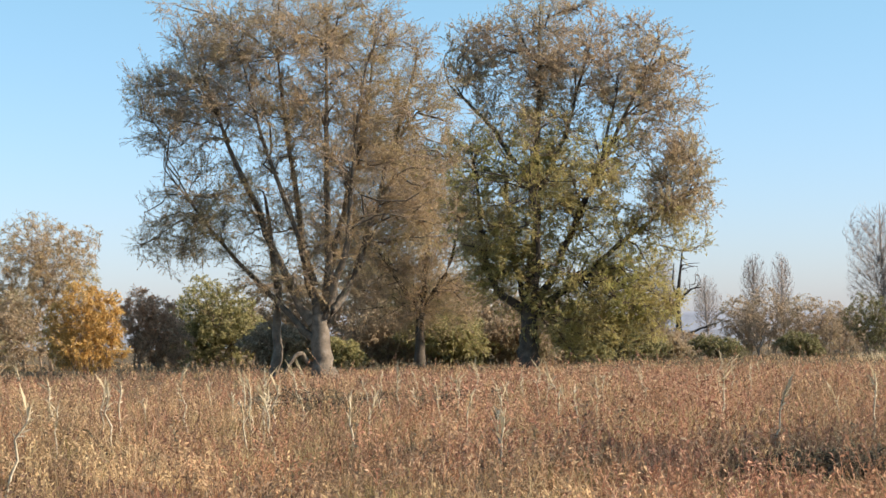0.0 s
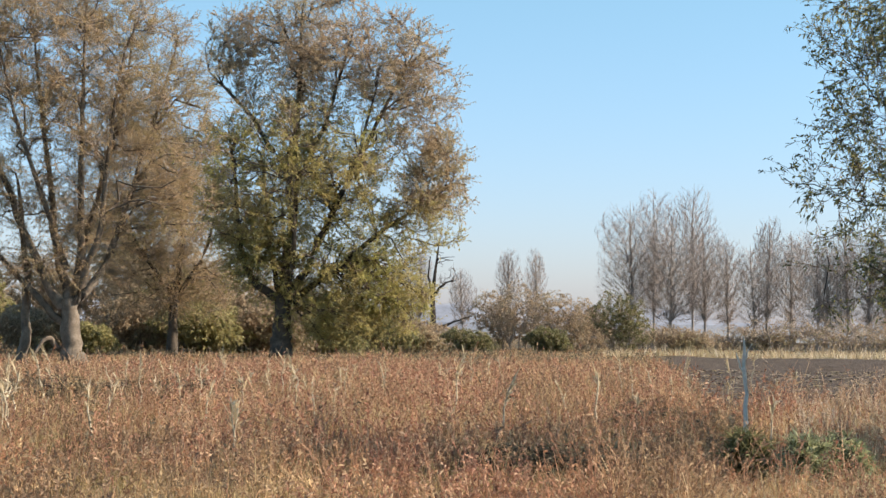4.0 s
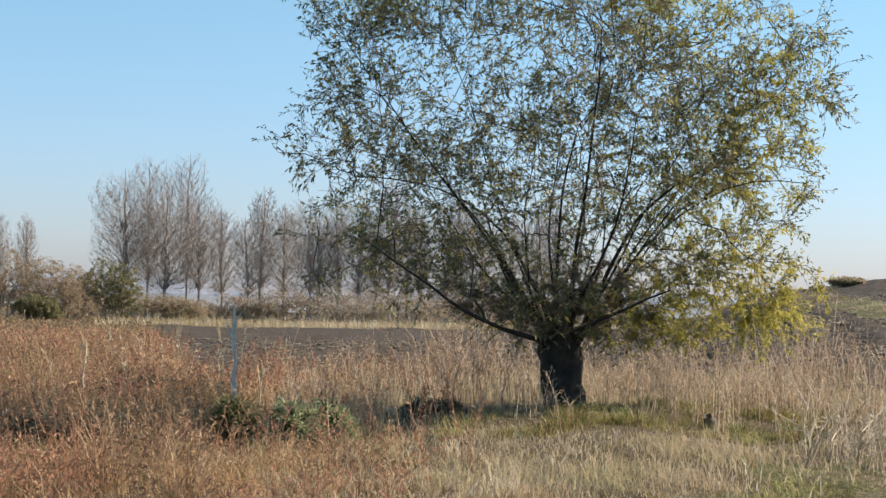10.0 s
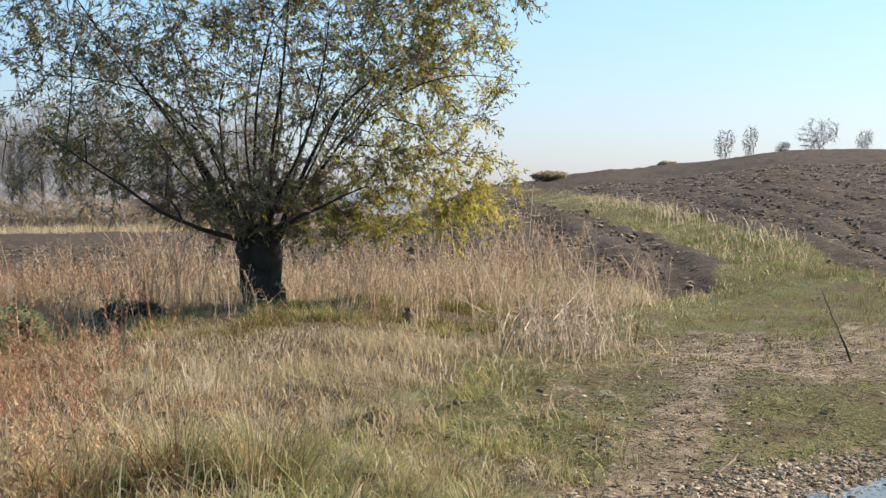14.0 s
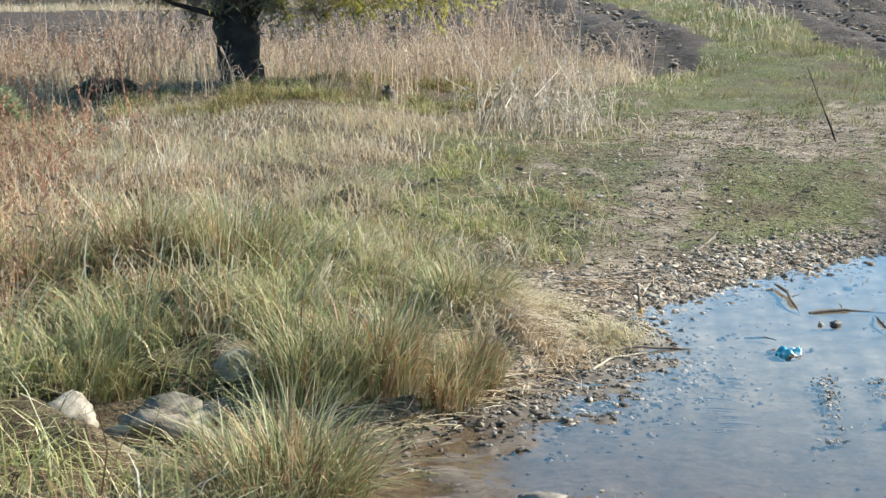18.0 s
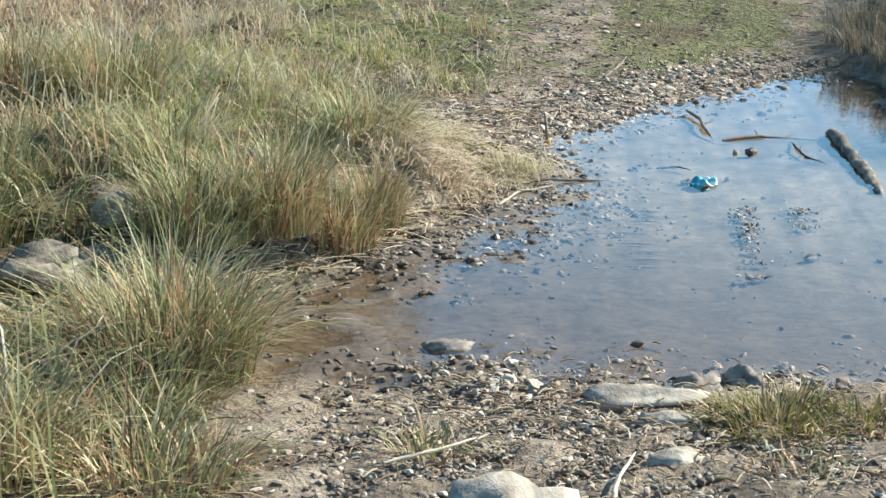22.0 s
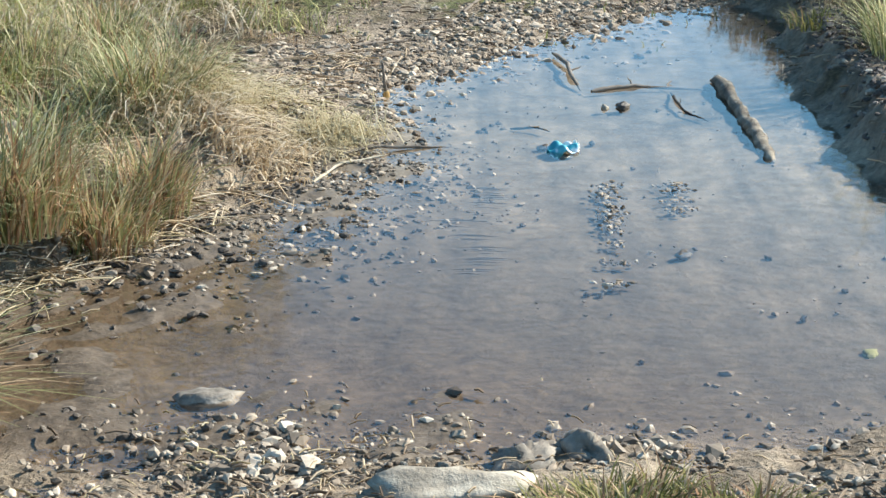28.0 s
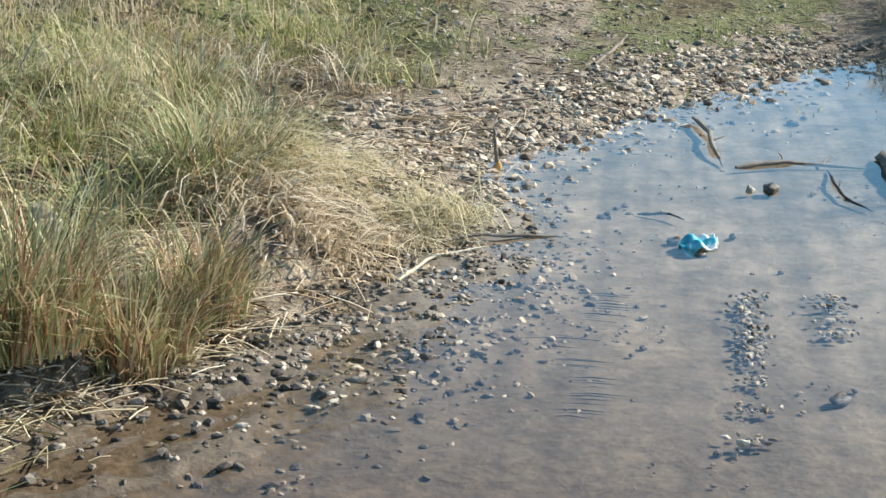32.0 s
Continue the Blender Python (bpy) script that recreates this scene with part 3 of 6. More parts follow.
# ---- ground, water, distance ----
def cover(x, y):
    """How far bare mud, green turf and ploughed soil lie at a place, each 0 to 1."""
    r, a = np.hypot(x - CX, y - CY), np.degrees(np.arctan2(x - CX, y - CY))
    d, tr = pond_distance(x, y), line_distance(TRACK, x, y)
    near = smooth(22, 12, r)
    fray = 0.22 * wave(x, y, 0.7, 13) + 0.16 * wave(x, y, 0.25, 14)
    wheel = np.exp(-((tr - 0.85) / 0.38) ** 2) * near
    mud = np.maximum(smooth(0.9, 0.1, d + 1.2 * fray), wheel * (0.72 + fray))
    mud = np.maximum(mud, smooth(2.6, 1.0, np.hypot(x - 4.2, y - 1.6)))
    side = line_side(TRACK, x, y)
    mud = np.maximum(mud, 0.7 * smooth(2.3, 0.9, np.hypot((x - 12.4) * .8, y - 9.7) + 2.2 * fray + 0.8 * wave(x, y, 1.7, 15)))
    half = track_half(x, y, r)
    turf = smooth(0.8, -0.1, tr - half) * smooth(9, 12, r) * smooth(70, 40, r) + 0.8 * smooth(1.3, 0.4, np.hypot(x - 9.9, (y - 10.2) * .8)) + 0.8 * smooth(1.2, 0.4, np.hypot(x - 8.5, y - 9.1))
    right = smooth(0.0, 0.4, side - half) * smooth(17, 19, r + 0.6 * wave(x, y, 1.5, 12))
    left = smooth(19.5, 23.5, a + 0.02 * r) * smooth(26, 31, r + 0.6 * np.maximum(0, a - 34) + 1.5 * wave(x, y, 5, 9)) * smooth(96, 88, r) * smooth(0.0, 0.4, -side - half)
    return np.stack([np.clip(mud, 0, 1), np.clip(turf, 0, 1), np.clip(np.maximum(right, left), 0, 1)], -1)


def build_ground():
    ang = np.radians(np.concatenate([np.arange(-180, -24, 6.0), np.arange(-24, 26, 0.5), np.arange(26, 66, 0.22), np.arange(66, 180, 6.0)]))
    rad = np.concatenate([[0.0], np.geomspace(0.8, 4, 8)[:-1], np.geomspace(4, 16, 150)[:-1], np.geomspace(16, 130, 130)[:-1], np.geomspace(130, 4500, 30)])
    A, R = np.meshgrid(ang, rad)
    x, y = CX + R * np.sin(A), CY + R * np.cos(A)
    z = height(x, y)
    c = cover(x, y)
    furrow = (x * 0.80 - y * 0.60) * 6.28 / 0.9
    z = z + c[..., 2] * (0.045 * np.sin(furrow + 0.6 * wave(x, y, 4, 5)) + 0.025 * wave(x, y, 0.8, 6)) * smooth(140, 60, R)
    z = z + c[..., 0] * 0.012 * wave(x, y, 0.35, 7) * smooth(-0.05, 0.15, pond_distance(x, y))
    m, k = A.shape
    i = np.arange(m * k).reshape(m, k)
    j = np.roll(i, -1, axis=1)
    F = np.stack([i[:-1], i[1:], j[1:], j[:-1]], -1).reshape(-1, 4)
    me = raw_mesh("ground", np.stack([x, y, z], -1).reshape(-1, 3), F, GROUND, True)
    col = me.color_attributes.new("cover", "FLOAT_COLOR", "POINT")
    col.data.foreach_set("color", np.concatenate([c.reshape(-1, 3), smooth(0.03, -0.12, pond_distance(x, y)).reshape(-1, 1)], 1).astype(np.float32).ravel())
    tagged(new("ground", me), "autumn meadow, grassy track and ploughed field", "ground", kind="structure")


build_ground()


def flat_sheet(name, outline, z, material, label):
    bm = bmesh.new()
    bm.faces.new([bm.verts.new((px, py, z)) for px, py in outline])
    for f in bm.faces:
        f.normal_update()
        if f.normal.z < 0:
            f.normal_flip()
    me = bpy.data.meshes.new(name)
    bm.to_mesh(me)
    bm.free()
    me.materials.append(material)
    ob = tagged(new(name, me), label, "water", kind="structure")
    ob.visible_shadow = False
    return ob


centre = POND.mean(0)
flat_sheet("water", [tuple(centre + (p - centre) * 1.06) for p in POND], 0.0, water_material("pond_water", (0.93, 0.90, 0.86), 0.11),
           "shallow clear puddle water over grey mud across the track")
flat_sheet("lake_water", [(40, 330), (130, 250), (260, 220), (420, 420), (900, 1500), (-300, 1500), (-100, 420)], -1.5,
           water_material("lake_water", (0.5, 0.55, 0.6), 0.1), "pale river water behind the poplars")

def far_hills():
    a = np.radians(np.arange(-60, 75, 0.5))
    crest = 8 + 5 * np.sin(a * 9) + 5 * np.sin(a * 23 + 1) + 3 * np.sin(a * 61)
    rows = [(1500, -4 + 0 * a), (1550, crest * .75), (1640, crest), (1900, crest * .6), (2200, -5 + 0 * a)]
    V = np.stack([np.stack([CX + r * np.sin(a), CY + r * np.cos(a), z], 1) for r, z in rows])
    i = np.arange(V.shape[0] * V.shape[1]).reshape(V.shape[:2])
    F = np.stack([i[:-1, :-1], i[1:, :-1], i[1:, 1:], i[:-1, 1:]], -1).reshape(-1, 4)
    # The blue-grey of distance haze is put into the woods' base colour.
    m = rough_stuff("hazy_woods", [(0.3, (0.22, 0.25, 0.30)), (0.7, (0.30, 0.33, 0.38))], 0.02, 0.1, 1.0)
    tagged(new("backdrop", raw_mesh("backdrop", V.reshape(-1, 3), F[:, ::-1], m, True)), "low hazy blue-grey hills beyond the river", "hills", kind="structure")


far_hills()

# ---- trees ----
OLIVE = leafy("olive_willow_leaves", [(0, (0.28, 0.21, 0.11)), (0.35, (0.45, 0.34, 0.175)), (0.7, (0.56, 0.42, 0.24)), (1, (0.68, 0.51, 0.33))], (0.40, 0.37, 0.17), 0.25, second=(0.48, 0.37, 0.24), second_scale=0.35, through=0.58)
GOLD = leafy("golden_willow_leaves", [(0, (0.25, 0.235, 0.09)), (0.35, (0.43, 0.395, 0.145)), (0.7, (0.54, 0.475, 0.19)), (1, (0.64, 0.53, 0.27))], (0.40, 0.41, 0.13), 0.22, second=(0.54, 0.44, 0.22), second_scale=0.3, through=0.58)
FAWN = leafy("fawn_willow_leaves", [(0, (0.28, 0.225, 0.145)), (0.35, (0.46, 0.375, 0.24)), (0.7, (0.58, 0.47, 0.315)), (1, (0.70, 0.57, 0.40))], (0.44, 0.38, 0.18), 0.3, second=(0.56, 0.40, 0.26), second_scale=0.4, through=0.5)
SILVER = leafy("willow_leaves", [(0, (0.06, 0.072, 0.04)), (0.4, (0.17, 0.18, 0.10)), (0.75, (0.31, 0.31, 0.16)), (0.9, (0.46, 0.41, 0.14)), (1, (0.66, 0.52, 0.12))], (0.19, 0.20, 0.12), 0.55, 0.45, 0.45)
# Yellow leaves whose colour also holds the sun shining through them.
SUNLIT = leafy("sunlit_willow_leaves", [(0, (0.28, 0.27, 0.07)), (0.5, (0.46, 0.41, 0.10)), (1, (0.66, 0.55, 0.16))], through=0.5)
ORANGE = leafy("orange_leaves", [(0, (0.40, 0.25, 0.09)), (0.5, (0.64, 0.41, 0.14)), (1, (0.76, 0.54, 0.24))], through=0.5)
RED = leafy("russet_leaves", [(0, (0.34, 0.22, 0.145)), (0.5, (0.54, 0.35, 0.235)), (1, (0.66, 0.47, 0.32))], through=0.5)
GREEN = leafy("dark_green_leaves", [(0, (0.10, 0.105, 0.05)), (0.5, (0.20, 0.20, 0.09)), (1, (0.34, 0.30, 0.15))])
BUSH = leafy("olive_green_leaves", [(0, (0.20, 0.195, 0.09)), (0.5, (0.36, 0.34, 0.155)), (1, (0.50, 0.44, 0.23))], through=0.5)
JUNIPER = leafy("juniper_leaves", [(0, (0.14, 0.165, 0.085)), (0.5, (0.32, 0.35, 0.19)), (1, (0.52, 0.52, 0.33))])
BROWN = leafy("brown_thicket_leaves", [(0, (0.25, 0.19, 0.13)), (0.5, (0.43, 0.335, 0.23)), (1, (0.56, 0.45, 0.32))], (0.32, 0.31, 0.15), 0.15, through=0.5)

tree("willow_tree", 1.48, 61.95, "tall old willow with thin olive-brown autumn leaves", "tree",
     [(0.1, 0, 0, 0.50), (0, 0, 0.8, 0.34), (-0.05, 0, 1.7, 0.32), (-0.1, 0, 2.4, 0.30)],
     [[(-0.3, 0, 2.1, .20), (-1.3, 0.3, 3.6, .14), (-1.9, 0.2, 5.6, .11), (-2.9, 0, 7.6, .08), (-3.8, 0, 10.2, .035)],
      [(-0.1, 0, 2.3, .18), (-0.6, 0.6, 4.4, .12), (-0.9, 0.8, 7.2, .09), (-1.4, 0.5, 11.2, .035)],
      [(0.1, 0.2, 2.2, .18), (0.3, -0.3, 4.6, .12), (0.2, -0.6, 8, .09), (0.3, -0.4, 12.4, .03)],
      [(0.2, 0, 2.0, .17), (1.2, 0.2, 3.8, .12), (1.9, 0.4, 6, .10), (2.7, 0.3, 8.6, .06), (3.4, 0.2, 11.2, .03)],
      [(0.1, -0.2, 2.3, .15), (0.9, -0.9, 4.6, .10), (1.1, -1.2, 7.5, .07), (1.6, -1.0, 10.8, .03)],
      [(-0.3, 0.1, 1.6, .14), (-1.4, 0.4, 2.7, .10), (-3.0, 0.3, 4.4, .07), (-4.8, 0, 6.8, .03)],
      [(-0.2, 0.0, 3.4, .13), (-0.9, -0.6, 5.4, .09), (-1.9, -0.8, 8.2, .06), (-2.6, -0.6, 11.0, .025)],
      [(0.1, 0.2, 3.0, .12), (0.7, 0.9, 5.6, .09), (1.6, 1.1, 9.0, .06), (2.0, 0.8, 12.0, .025)],
      [(-0.2, 0.2, 0.5, .10), (-0.8, -0.4, 1.2, .08), (-1.3, -0.6, 0.4, .04)],
      [(-1.6, 0.8, 0, .20), (-1.6, 0.8, 1.6, .16), (-1.5, 0.7, 3.4, .13), (-1.9, 0.6, 6.5, .05)]],
     [(-0.6, 0, 9.4, 4.6, 3.8, 4.2), (-4.7, 0, 9.3, 2.4, 2.0, 1.7), (-3.2, 0, 11.0, 2.4, 2.0, 2.0), (-3.8, 0, 6.0, 2.3, 2.0, 1.8), (2.9, 0, 9.0, 2.5, 2.6, 3.8),
      (0.2, 0, 5.0, 2.8, 2.2, 2.0), (0.2, 0, 12.2, 3.4, 2.6, 2.0), (3.4, 0, 5.6, 1.6, 1.6, 1.6), (-1.2, 0, 3.4, 2.2, 1.6, 0.9), (-4.6, 0, 5.0, 1.8, 1.6, 1.4), (-3.8, 0, 12.2, 1.8, 1.6, 1.4), (-5.3, 0, 10.4, 1.5, 1.4, 1.3)],
     [(190, 7, .055, .02, .5), (3800, 5, .013, .006, .4), (22000, 3, .0055, .003, .3)], (15, .075, .0082, .05), (BARK, TWIG, OLIVE), 3, spread=.7, loose=.5, spray=.5)

tree("willow_tree", 10.78, 77.2, "tall spreading willow with golden-olive autumn leaves", "tree",
     [(0, 0, 0, 0.56), (0, 0, 0.9, 0.42), (0.1, 0, 1.8, 0.38), (0.05, 0, 2.8, 0.32)],
     [[(-0.1, 0, 2.5, .22), (-1.4, 0, 3.4, .16), (-2.0, 0.2, 5.2, .13), (-2.0, 0.2, 7.5, .08), (-2.4, 0, 10, .04)],
      [(0.1, 0, 2.6, .26), (0.4, 0.3, 5, .2), (0.5, 0.4, 8.5, .16), (0.6, 0.2, 12, .1), (0.8, 0, 16, .03)],
      [(0.2, 0, 2.5, .2), (1.4, -0.3, 4.4, .16), (2.6, -0.4, 7.6, .12), (4.2, -0.3, 10.6, .08), (5.8, 0, 13.8, .03)],
      [(0.2, 0, 2.4, .18), (2.0, 0.4, 3.6, .13), (4.0, 0.5, 5.4, .1), (7.0, 0.3, 7.4, .04)],
      [(-0.4, 0.1, 9.0, .12), (-1.6, 0.1, 10.8, .09), (-3.2, 0, 12.4, .04)],
      [(0.5, 0.3, 7.5, .13), (1.8, 0.6, 10.2, .09), (3.0, 0.4, 14.4, .04)],
      [(1.6, -0.3, 5.0, .12), (3.0, -0.8, 8.0, .09), (4.0, -0.9, 11.8, .04)],
      [(0.2, -0.2, 2.6, .14), (0.6, -1.4, 5.0, .1), (0.2, -2.2, 8.4, .05)],
      [(-0.1, 0.3, 2.4, .15), (-0.5, 1.2, 5, .12), (-1.0, 1.6, 9, .06)]],
     [(1.2, 0, 13.4, 3.3, 3.0, 3.8), (5.2, 0, 12.2, 2.6, 2.4, 3.2), (-2.0, 0, 13.4, 1.8, 1.8, 2.3), (0.4, 0, 8.4, 5.4, 4.2, 3.4), (6.6, 0, 9.0, 1.7, 2.0, 2.0),
      (6.4, 0, 6.8, 2.2, 2.2, 2.0), (3.4, 0, 4.0, 3.3, 2.8, 3.0), (-1.2, 0, 5.4, 2.8, 2.6, 2.4), (1.2, 0, 2.2, 2.0, 1.8, 1.4), (5.0, 0, 2.6, 1.9, 1.8, 1.8), (3.2, -1, 2.0, 2.4, 1.6, 1.6), (-1.0, 0, 4.0, 1.8, 1.6, 1.8)],
     [(190, 7, .07, .02, .5), (3800, 5, .015, .007, .4), (22000, 3, .006, .003, .3)], (19, .09, .016, .05), (BARK_MID, TWIG_MID, GOLD), 5, spread=.7, loose=.5, spray=.6,
     turned=(FAWN, lambda p: (p[:, 2] > 10.6) | ((p[:, 0] > 4.6) & (p[:, 2] > 6.5))))

tree("willow_tree", 6.6, 84.0, "dark-stemmed shaded willow with thin brown-olive leaves", "tree",
     [(0, 0, 0, 0.3), (0, 0, 1.5, 0.22), (0.1, 0, 3.2, 0.2)],
     [[(0.1, 0, 3, .15), (0.4, 0.2, 5.2, .11), (0.2, 0.2, 8.2, .05)], [(0, 0, 2.8, .14), (-1.4, 0.2, 4.8, .09), (-2.6, 0.1, 6.8, .04)],
      [(0, 0, 2.6, .14), (1.4, -0.3, 4.6, .09), (2.0, -0.4, 7.0, .04)]],
     [(0, 0, 7.2, 3.4, 2.6, 3.2), (-2.8, 0, 6.0, 2.4, 2.0, 2.6), (0, 0, 3.6, 3.8, 2.0, 2.0), (-1.5, 0, 9.6, 2.2, 2.0, 2.0)],
     [(90, 7, .05, .02, .5), (1000, 5, .02, .010, .4), (8500, 4, .008, .004, .3)], (17, .09, .0085, .05), (BARK_MID, TWIG, OLIVE), 8, spread=.6, loose=1.2, spray=.9)


def pollard_limbs(n, seed):
    """Crooked limbs that fork away from a pollard's head."""
    g = np.random.default_rng(seed)
    out = []
    for k in range(n):
        a, up = k * 2.39996 + g.uniform(-.4, .4), 0.34 + 1.1 * ((k + .5) / n) ** 1.0 + g.uniform(-.12, .12)
        d = np.array([math.cos(a) * math.cos(up), math.sin(a) * math.cos(up) * 0.85, math.sin(up)])
        p = np.array([0.15 * math.cos(a), 0.12 * math.sin(a), 0.74 + g.uniform(-.14, .1)])
        L, r = g.uniform(0.5, 0.9) * (2.2 + 2.2 * math.sin(up)), g.uniform(.012, .036)
        pts = [(*p, r)]
        for i in range(6):
            d = unit(d + g.normal(0, .17, 3) + np.array([0, 0, .05 if i < 3 else -.04]))
            p = p + d * L / 6
            pts.append((*p, r * (1 - .8 * ((i + 1) / 6) ** .7)))
        out.append(pts)
    return out


tree("pollard_willow", 10.5, 15.35, "pollarded willow with black trunk and narrow green-yellow leaves", "tree",
     [(0.05, 0, -0.12, 0.27), (0.03, 0, 0.08, 0.22), (0, 0, 0.3, 0.21), (-0.02, 0, 0.52, 0.235), (0.0, 0, 0.72, 0.25), (0.03, 0, 0.84, 0.15)],
     pollard_limbs(26, 4),
     [(0, 0, 3.1, 2.3, 2.1, 1.9), (-1.7, 0, 2.5, 1.45, 1.4, 1.1), (1.5, 0, 2.6, 1.35, 1.4, 1.3), (-2.4, 0, 3.0, .8, .8, .65), (-1.9, 0, 4.0, 1.1, 1.0, .9), (1.3, 0, 3.9, 1.1, 1.0, .9), (0, 0, 4.5, 1.6, 1.4, .9),
      (0.2, 0, 1.35, 1.6, 1.4, .65), (1.8, 0, 1.3, 1.0, .9, .65), (-1.5, 0, 1.5, 1.2, 1.0, .5), (0.1, 0, 0.95, 1.1, .9, .35), (-2.2, 0, 4.3, 1.0, .9, .9), (-.8, 0, 5.0, 1.2, 1.0, .7), (2.3, 0, 3.5, .75, .8, 1.0)],
     [(130, 8, .017, .006, .35), (1250, 6, .006, .003, .3), (7600, 4, .003, .0016, .1)], (9, .055, .0088, .3), (BARK_DARK, TWIG_MID, SILVER), 11, spread=.7, spray=.30,
     # Right side only: the sunlit glow there is put into yellow leaf colour.
     extra=([(2.0, 0, 3.3, .8, .9, 1.3), (1.9, 0, 1.5, .9, .9, .6), (1.1, 0, 4.4, .8, .8, .6), (.9, 0, 1.2, .9, .8, .4), (1.4, 0, 2.4, 1.0, .9, .8), (1.2, -.2, .95, 1.0, .8, .45), (2.2, 0, 1.0, .7, .7, .5)], 1900, 13, .05, .008, SUNLIT),
     skirt=([(0.05, -.1, 1.0, .62, .5, .34), (0.3, -.1, 1.35, .7, .55, .4), (-.5, 0, 1.05, .5, .4, .3), (.8, 0, 1.0, .5, .4, .3), (-1.0, 0, 1.2, .5, .4, .25)], 4600, TWIG))


def bush(name, x, y, label, blobs, leaf_mat, twig_mat, seed, twigs=500, per=10, size=0.3, width=0.05, group="", category="bush"):
    """Many stems from the ground, fine branches and leaf clumps in an uneven crown."""
    rng = np.random.default_rng(seed)
    root = thing(name, ground_at(x, y, 0.05), label, category, group, turn=bearing_frame(x, y))
    b = np.array(blobs)
    n = 9
    span = b[:, 3].max()
    S = np.stack([rng.uniform(-0.4, 0.4, n) * span, rng.uniform(-0.4, 0.4, n) * span, np.zeros(n)], 1)
    P = bend(S, in_blobs(blobs, n, rng, 0.8), np.tile([0, 0, 1.0], (n, 1)), 8, rng, 0.03)
    R = np.linspace(1, 0.3, 8)[None] * np.full((n, 1), 0.03 * span ** 0.7)
    sk = Skeleton(rng)
    sk.add(P, R, 0.2)
    groups = [tubes(P, R, 5)]
    P, R = sk.reach(in_blobs(blobs, max(30, twigs // 8), rng), 6, .03, .012)
    sk.add(P, R, 0.3)
    groups.append(tubes(P, R, 3))
    piece("stem_mass", raw_mesh("stem_mass", *joined(groups), twig_mat, True), root, kind="stuff")
    P, R = sk.reach(in_blobs(blobs, twigs, rng, 0.4), 4, .012, .006)
    piece("twig_mass", raw_mesh("twig_mass", *tubes(P, R, 3), twig_mat, True), root, kind="stuff")
    if per:
        v, f = leaves_on(P, per, size, width, rng, 0.1, 0.9)
        piece("foliage", raw_mesh("foliage", v, f, leaf_mat), root, kind="stuff")
    return root


def at_bearing(a, r):
    return CX + r * math.sin(radians(a)), CY + r * math.cos(radians(a))


bush("willow_tree", *at_bearing(-7.4, 95), "grey-olive willow at the edge of the meadow", [(0, 0, 5.6, 3.2, 2.4, 2.6), (-1.4, 0, 3, 2.6, 2, 2.4)], OLIVE, TWIG, 21, 2200, 12, .24, .014, category="tree")
bush("orange_tree", *at_bearing(-6.1, 80), "small tree with glowing orange autumn leaves", [(0, 0, 2.6, 1.7, 1.5, 1.6), (-.3, 0, 1.4, 1.9, 1.6, 1.2)], ORANGE, TWIG, 22, 1300, 15, .2, .022, category="tree")
bush("russet_bush", *at_bearing(-4.3, 88), "russet-leaved bush at the meadow's edge", [(0, 0, 2.6, 1.5, 1.4, 1.5), (.6, 0, 1.5, 1.7, 1.5, 1.3)], RED, TWIG, 23, 1200, 13, .2, .02)
bush("green_bush", *at_bearing(-2.2, 92), "dense dark green bush", [(0, 0, 2.9, 2.4, 1.9, 1.8), (.6, 0, 1.7, 2.8, 2, 1.5), (-1.2, 0, 1.4, 1.9, 1.6, 1.3)], BUSH, TWIG_MID, 24, 2200, 14, .18, .03)
rng = np.random.default_rng(30)
for k, (a, r, w, h, mat) in enumerate([(-9.5, 92, 3, 4.6, BROWN), (0.3, 98, 2.8, 5.2, BROWN), (2.6, 96, 3.2, 6.0, BROWN), (4.6, 92, 2.8, 4.2, GREEN), (3.6, 100, 3.4, 6.8, BROWN), (-0.8, 104, 2.6, 3.4, BROWN),
                                       (6.4, 95, 3.2, 4.4, BROWN), (8.2, 100, 3, 3.6, BROWN), (5.2, 102, 3, 5.6, BROWN), (10.2, 96, 2.6, 2.6, GREEN), (6.0, 90, 1.6, 1.6, BUSH), (1.6, 88, 1.3, 1.5, BUSH), (3.2, 90, 2.4, 3.0, BROWN), (5.0, 88, 2.2, 2.6, BUSH), (7.2, 89, 2.0, 2.4, BROWN), (9.0, 92, 1.8, 2.0, BUSH), (-0.2, 86, 1.8, 2.2, BROWN), (11.4, 98, 2.2, 2.0, BROWN)]):
    bush("thicket_bush", *at_bearing(a, r), "tangled brown thicket bush behind the willows" if mat is BROWN else "low green shrub behind the willows",
         [(0, 0, h * .62, w, w * .7, h * .42), (w * .35, 0, h * .35, w * .9, w * .7, h * .36)], mat, TWIG, 40 + k, 1400, 11, .19, .03, group="thicket behind the willows")
for k, (a, r, w, h, mat, lab) in enumerate([(15.5, 118, 2.7, 4.6, BROWN, "brown leafless bush"), (16.7, 116, 2.3, 3.9, BROWN, "brown leafless bush"), (14.5, 120, 1.9, 4.0, BROWN, "brown leafless bush"),
                                            (18.5, 112, 1.9, 3.9, GREEN, "dark green rounded bush"), (17.6, 122, 1.5, 3.4, BROWN, "brown leafless bush"), (16.2, 104, 1.3, 1.6, GREEN, "low yellow-green bush"),
                                            (12.6, 108, 2.0, 1.8, BROWN, "low brown bush"), (20.4, 120, 2.4, 1.8, BROWN, "low brown bush"), (13.6, 104, 1.6, 1.4, GREEN, "low green bush")]):
    bush("bush", *at_bearing(a, r), lab + " at the field's edge", [(0, 0, h * .58, w, w * .7, h * .44), (w * .4, 0, h * .35, w * .8, w * .6, h * .36)], mat, TWIG, 60 + k, 1100, 8, .17, .02, group="bushes at the field's edge")

